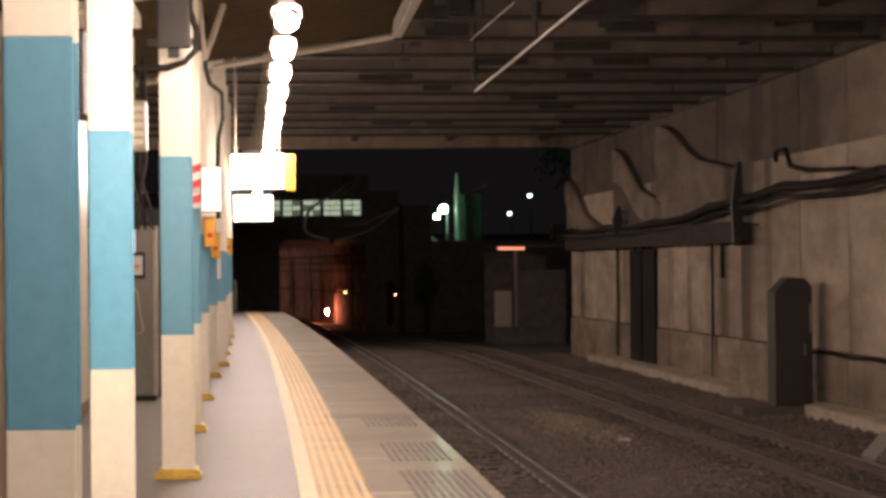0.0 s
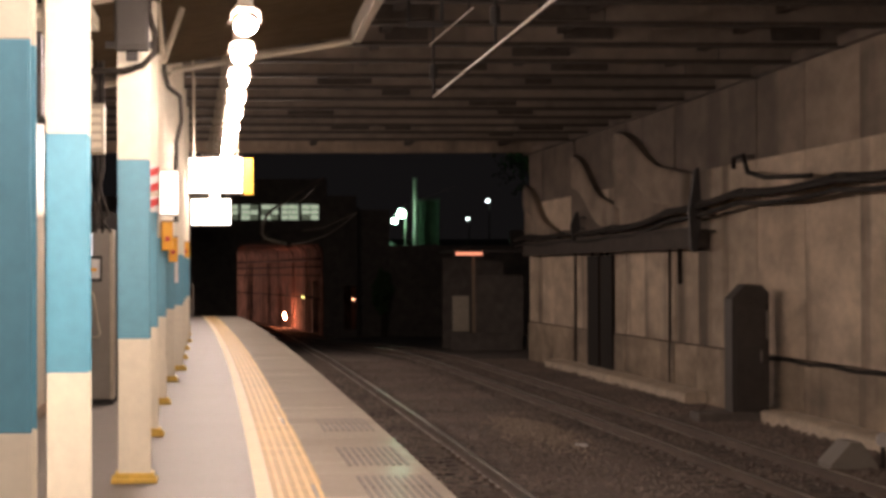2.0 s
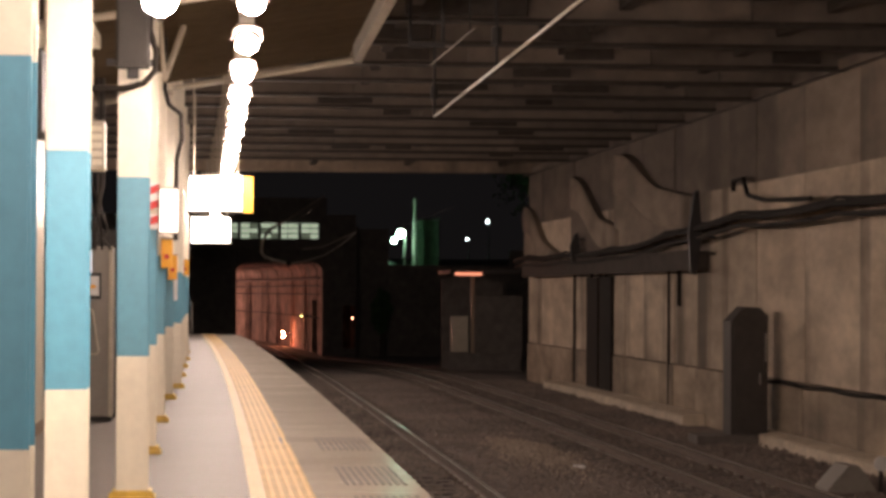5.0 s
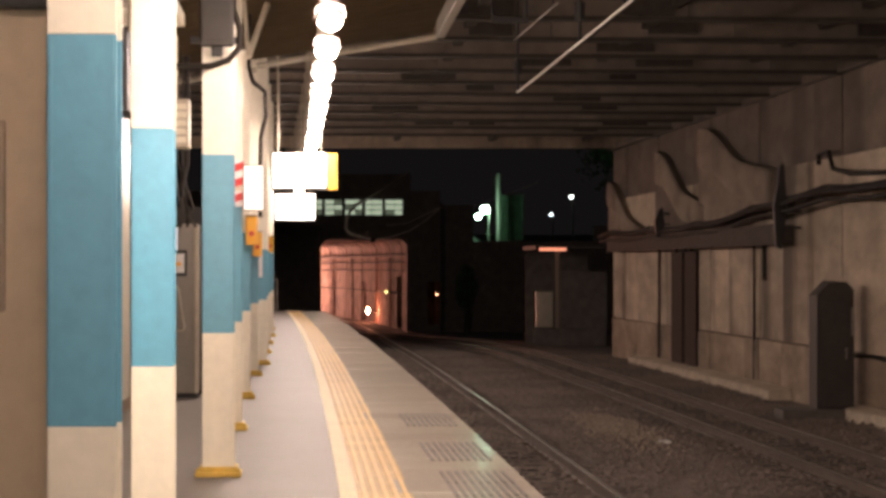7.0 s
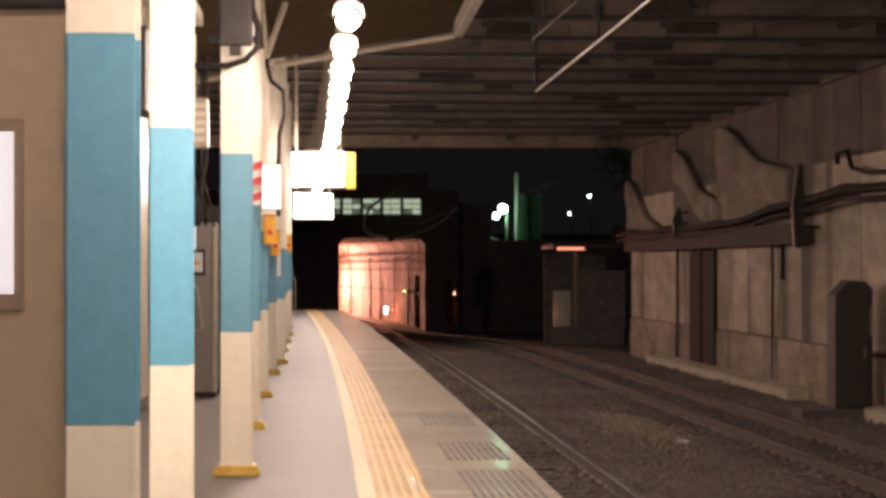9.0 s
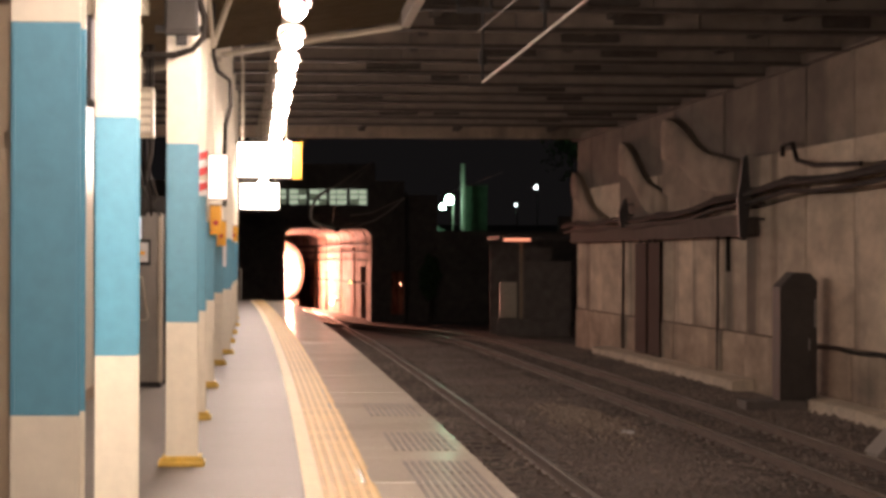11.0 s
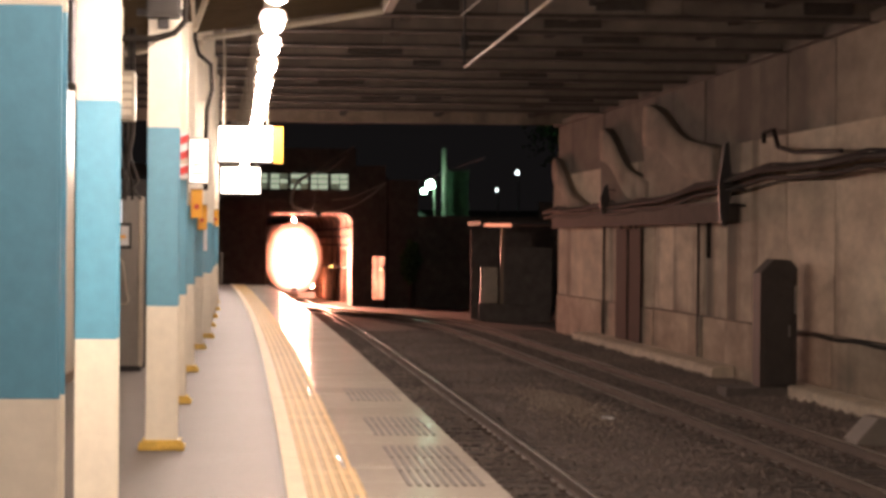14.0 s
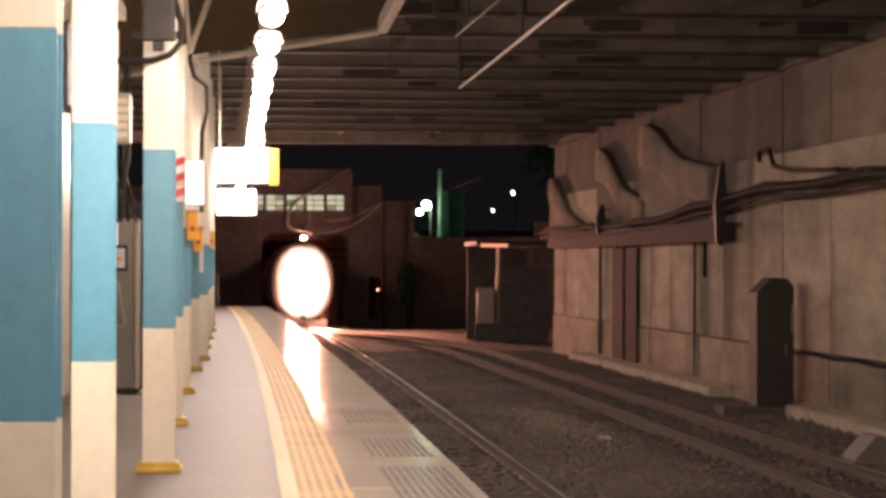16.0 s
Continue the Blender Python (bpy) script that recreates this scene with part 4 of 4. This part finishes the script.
def build_tree(x, y, z, h, r, seed):
    rnd = random.Random(seed)
    t = thing("tree", (x, y, z), "dark leafy tree on the slope at night", "tree", "trees on the slope")
    bm = rod(bmesh.new(), (0, 0, -1.5), (0.1, 0, h * 0.6), 0.2, 0.1)
    for i in range(5):
        a = rnd.random() * 6.3
        rod(bm, (0.05, 0, h * (0.3 + 0.06 * i)), (r * 0.7 * math.cos(a), r * 0.7 * math.sin(a), h * (0.55 + 0.08 * i)), 0.07, 0.03, 6)
    part("trunk", bm, BARK, t)
    v, f = leaf_mass(rnd, (0, 0, h * 0.68), (r, r, h * 0.36), 2600, 0.16)
    me = bpy.data.meshes.new("crown")
    me.from_pydata(v, [], f)
    me.materials.append(LEAF)
    new("crown", me).parent = t


def build_beyond():
    bm = bmesh.new()
    xs = [-90 + 6 * i for i in range(31)]
    ys = [127, 140, 155, 175, 200, 240]
    grid = []
    for k, yy in enumerate(ys):
        grid.append([bm.verts.new((x, yy, (3.9 - 3.2 * smoothstep(6.3, 9, x) + 0.8 * k + 0.4 * noise.noise((x * 0.07, yy * 0.05, 0))))) for x in xs])
    for r0, r1 in zip(grid, grid[1:]):
        for i in range(len(xs) - 1):
            bm.faces.new((r0[i], r0[i + 1], r1[i + 1], r1[i]))
    tagged(part("hillside", bm, HILL), "dark overgrown slope above the tunnel", "hill", kind="structure")
    for i, (x, y, z, h, r) in enumerate(((18, 145, 3, 8, 3), (-4, 140, 4, 6, 2.5), (7.5, 123.6, -1.7, 3.3, 0.55))):
        build_tree(x, y, z, h, r, 20 + i)
    for x0, x1 in ((-60, -9 + MOUTH), (14, 60)):
        tagged(part("wall_wing", block(x0, x1, PORTAL_Y - 0.4, PORTAL_Y, -2, 3.6), CONCRETE_DARK), "dark retaining wall below the slope", "wall", kind="structure")
    g = thing("street_lamp", (9.75, 139.5, 2.2), "street lamp with a greenish white light", "street lamp")
    part("pole", rod(bmesh.new(), (0, 0, -1), (0, 0, 2.75), 0.06, 0.04), GREY, g)
    part("arm", rod(bmesh.new(), (0, 0, 2.7), (-0.2, -0.2, 2.78), 0.03), GREY, g)
    bm = bmesh.new()
    bmesh.ops.create_uvsphere(bm, u_segments=16, v_segments=10, radius=0.22, matrix=Matrix.Translation((-0.25, -0.25, 2.55)))
    part("lamp_globe", bm, M_GREEN, g, "glowing greenish globe", smooth=True)
    bm = bmesh.new()
    bmesh.ops.create_uvsphere(bm, u_segments=12, v_segments=8, radius=0.15, matrix=Matrix.Translation((-0.62, -0.25, 2.15)))
    part("lower_globe", bm, M_GREEN, g, "smaller glowing globe", smooth=True)
    w = thing("lamplit_house", (0, 141.0, 2.0), "greenish plastered house wall beside the street lamp", "house")
    part("wall", block(10.5, 11.8, 0, 3, -1, 3.55, bevel=0.02), GREEN_WALL, w)
    part("eave", block(10.45, 11.85, -0.1, 3.1, 3.55, 3.65), BLACK, w)
    p = thing("street_pole", (10.35, 140.2, 2.2), "pale concrete pole beside the street lamp", "pole")
    part("shaft", rod(bmesh.new(), (0, 0, -1), (0, 0, 4.6), 0.15, 0.12), GREY, p)
    for x, y, z, r in ((13.8, 133.5, 5.3, 0.09), (12.7, 133.5, 4.35, 0.065)):
        l = thing("far_lamp", (x, y, z), "small far white lamp on a pole in the dark", "lamp", "far lamps")
        bm = bmesh.new()
        bmesh.ops.create_uvsphere(bm, u_segments=12, v_segments=8, radius=r)
        part("bulb", bm, M_WHITE, l, smooth=True)
        part("pole", rod(bmesh.new(), (0.1, 0.2, -6), (0.1, 0.2, 0), 0.04), BLACK, l)
    # trackside shelter against the wall beyond the soffit
    y = 90.0
    s = thing("trackside_hut", (0, y, -1.6), "grey concrete trackside hut with an open porch", "hut")
    part("front_wall", block(8.85, 10.6, 0, 0.2, 0, 2.95, bevel=0.02), CONCRETE_DARK, s)
    part("dark_base", block(7.9, 10.55, -0.12, -0.004, 0, 0.88, bevel=0.02), CONCRETE_DARK, s)
    part("side_wall", block(10.4, 10.6, 0.2, 5, 0, 2.95), CONCRETE_DARK, s)
    part("back_wall", block(8.05, 10.4, 4.8, 5.0, 0, 3.6), CONCRETE_DARK, s)
    part("porch_post", block(8.72, 8.84, 0, 0.14, 0.88, 3.7, bevel=0.01), FRAME, s)
    # paler than the hut: the light falling on this wall is in its colour
    part("porch_wall", block(8.08, 8.70, 0.9, 1.05, 0.9, 2.2, bevel=0.01), STEEL_CREAM, s)
    part("roof", block(7.95, 10.7, -0.25, 5.1, 3.76, 3.9, bevel=0.02), CABINET, s)
    part("strip_lamp", block(8.10, 9.08, -0.29, -0.252, 3.70, 3.80, bevel=0.01), M_RED, s, "glowing reddish strip lamp")


def build_wires():
    def contact(f, y, low):
        return 4.0 - low * smoothstep(60, 124, y)
    for name, f, low, y0, y1 in (("near_contact_wire", track_near, 1.1, 72, 200), ("far_contact_wire", track_far, 1.1, 70, 124)):
        pts = [(f(y) + 0.12 * math.sin(y * 0.12), y, contact(f, y, low)) for y in np.arange(y0, y1, 2.0)]
        tagged(part(name, tube(pts, 0.006 if f is track_near else 0.004), WIRE), "thin copper contact wire over the track", "overhead wire", "overhead wires")
    # cantilever hook that steadies the wire before the tunnel mouth
    k = thing("wire_cantilever", (0, 123.1, 0), "hook-shaped steel cantilever holding the wire before the tunnel", "cantilever")
    part("stay", rod(bmesh.new(), (2.58, 0, 4.90), (4.65, 0.72, 6.26), 0.03), CHROME, k)
    part("hook", tube([(2.58, 0, 4.90), (2.12, 0, 4.68), (1.76, 0, 4.33), (1.55, 0, 3.88), (1.51, 0, 3.42), (1.68, 0, 3.18), (2.18, 0, 3.02), (2.84, 0, 2.86)], 0.085), BRIGHT_STEEL, k)
    part("pull_off_arm", tube([(2.84, 0, 2.86), (3.72, 0, 3.00), (4.69, 0, 3.32), (5.48, 0, 3.83), (6.22, 0, 4.46)], 0.035), BRIGHT_STEEL, k)
    part("steady_arm", tube([(3.52, 0, 3.57), (4.55, 0, 3.69), (5.38, 0, 4.08), (6.22, 0, 4.46)], 0.025), BRIGHT_STEEL, k)
    part("clamp", block(2.73, 2.97, -0.1, 0.1, 2.74, 2.94, bevel=0.02), BLACK, k)
    part("mast", rod(bmesh.new(), (6.26, 0, -1.9), (6.26, 0, 4.71), 0.07), DARK_STEEL, k)
    bar = thing("overhead_conductor", (0, 0, 0), "pale rigid overhead conductor bar over the near track", "conductor bar")
    pts = [(track_near(y) + 0.24, y, 4.045) for y in np.arange(14.0, 37, 1.0)]
    part("bar", tube(pts, 0.016), STEEL_CREAM, bar)
    pts = [(x + 0.07, y, z + 0.02) for x, y, z in pts if y > 20]
    part("feeder_cable", tube(pts, 0.012), DARK_STEEL, bar, "dull cable beside the bar")
    for y in (20.0, 28.0, 36.0):
        h = part("hanger", rod(bmesh.new(), (track_near(y) + 0.24, y, 4.06), (track_near(y) + 0.24, y, 5.53), 0.02), BLACK, bar)
        part("insulator", rod(bmesh.new(), (track_near(y) + 0.24, y, 4.3), (track_near(y) + 0.24, y, 4.5), 0.06), BLACK, h)


def build_spare_bar():
    """A shorter bar higher up, and the dark frame that once carried one."""
    b = thing("spare_conductor", (0, 0, 0), "short dull conductor bar high under the soffit", "conductor bar")
    a, c = Vector((2.73, 34.07, 4.62)), Vector((2.86, 29.17, 4.62))
    part("bar", rod(bmesh.new(), a, c, 0.010), STEEL_EDGE, b)
    for p in (a.lerp(c, 0.1), a.lerp(c, 0.9)):
        part("hanger", rod(bmesh.new(), p, (p.x, p.y, 5.53), 0.012), BLACK, b)
    h = thing("hanger_frame", (0, 30.0, 0), "dark steel hanger frame under the soffit", "hanger")
    for x in (2.15, 2.55):
        part("post", block(x - 0.02, x + 0.02, -0.03, 0.03, 4.49, 5.55), BLACK, h)
    part("crossbar", block(2.13, 2.57, -0.025, 0.025, 4.46, 4.52), BLACK, h)


build_tunnel()
build_spare_bar()
build_beyond()
build_wires()


# ---- the train ----
def nose(x, z, out=0.0):
    """How far the domed front stands forward at (x, z)."""
    u = min(1.0, (abs(x) / 1.48) ** 2.2 + (abs(z - 2.18) / 1.88) ** 2.2)
    return -0.45 * math.sqrt(1 - u) + 0.05 - out


def build_train():
    t = thing("train", (0, 0, 0), "train with dazzling headlights coming out of the tunnel", "train")
    ring = []
    for i in range(36):
        a = 2 * math.pi * i / 36
        c, d = math.cos(a), math.sin(a)
        ring.append((1.48 * math.copysign(abs(c) ** 0.91, c), 2.18 + 1.88 * math.copysign(abs(d) ** 0.91, d)))
    part("body", sweep(ring, [(0, 0.05, 0, 0), (0, 18, 0, 0)]), TRAIN_WHITE, t, "white car body")
    # oval dome shaped like the headlights' round glare
    bm = bmesh.new()
    last = None
    for j in range(12):
        k = 1 - j / 12
        loop = [bm.verts.new((x * k, nose(x * k, 2.18 + (z - 2.18) * k), 2.18 + (z - 2.18) * k)) for x, z in ring]
        if last:
            for i in range(36):
                bm.faces.new((last[i], last[(i + 1) % 36], loop[(i + 1) % 36], loop[i]))
        last = loop
    bm.faces.new(last)
    part("front", bm, TRAIN_WHITE, t, "white car front, domed to take the round shape of the glare", smooth=True)
    bm = bmesh.new()
    grid = [[bm.verts.new((x * 0.1, nose(x * 0.1, 2.75 + 0.11 * k, 0.012), 2.75 + 0.11 * k)) for x in range(-8, 9)] for k in range(6)]
    for r0, r1 in zip(grid, grid[1:]):
        for i in range(16):
            bm.faces.new((r0[i], r0[i + 1], r1[i + 1], r1[i]))
    w = part("windscreen", bm, M_CAB, t, "lit cab window", smooth=True)
    part("wiper", rod(bmesh.new(), (-0.3, nose(-0.3, 2.75, 0.03), 2.75), (-0.1, nose(-0.1, 3.2, 0.03), 3.2), 0.01, sides=6), BLACK, w)
    part("skirt", block(-1.15, 1.15, 0.1, 0.5, 0.05, 0.4, bevel=0.03), GREY, t)
    part("coupler", block(-0.15, 0.15, -0.45, 0.1, 0.38, 0.62, bevel=0.03), BLACK, t)
    for x in (-0.5, 0.5):
        lamp = part("headlamp", sweep([(0.20 * math.cos(a), 0.20 * math.sin(a)) for a in [2 * math.pi * i / 20 for i in range(20)]],
                    [(x, -0.8, 2.05, 0), (x, -0.3, 2.05, 0)], closed=False), CHROME, t, "round headlamp hood")
        lens = bmesh.new()
        bmesh.ops.create_circle(lens, cap_ends=True, segments=20, radius=0.17, matrix=Matrix.Translation((x, -0.5, 2.05)) @ Matrix.Rotation(math.pi / 2, 4, "X"))
        part("beam_lamp", lens, M_BEAM, lamp, "dazzling lamp deep in its hood")
    # lamps added on arms to overexpose the dome, in place of lens glare
    for x, z in ((0.0, 1.45), (0.0, 2.7)):
        bm = bmesh.new()
        bmesh.ops.create_uvsphere(bm, u_segments=14, v_segments=8, radius=0.10, matrix=Matrix.Translation((x, -1.05, z)))
        part("glare_lamp", bm, M_GLARE, t, "added lamp that floods the car front into a ball of glare")
        part("lamp_arm", rod(bmesh.new(), (x, -1.05, z), (x, -0.55, z), 0.03, sides=8), GREY, t)
    # fill light added to brighten the wire hook and the portal wall
    part("roof_lamp_case", block(-0.16, 0.16, 0.25, 0.6, 4.0, 4.2, bevel=0.03), GREY, t)
    bm = bmesh.new()
    bmesh.ops.create_uvsphere(bm, u_segments=14, v_segments=8, radius=0.06, matrix=Matrix.Translation((0, 0.42, 4.24)))
    part("roof_fill", bm, glow("roof_fill", (1.0, 0.46, 0.36), 3400.0), t, "added fill light on the roof", smooth=True)
    for y in (2.5, 15):
        for x in (-0.565, 0.565):
            part("wheel", rod(bmesh.new(), (x - 0.06, y, 0.43), (x + 0.06, y, 0.43), 0.43, sides=20), RAIL_RUST, t)
    part("underframe", block(-0.95, 0.95, 0.6, 17.5, 0.12, 0.42), BLACK, t)
    return t


TRAIN = build_train()


def motions():
    rows = []
    for i in range(33):
        t = 0.5 * i
        y = 147.5 - 7.4 * (t - 12) + 0.9 * max(0.0, 12 - t)
        head = math.degrees(-math.atan((track_near(y + 6) - track_near(y)) / 6))
        rows.append((t, pose(track_near(y), y, bed(y + 3), 0, 0, head)))
    walk(TRAIN, rows)


motions()
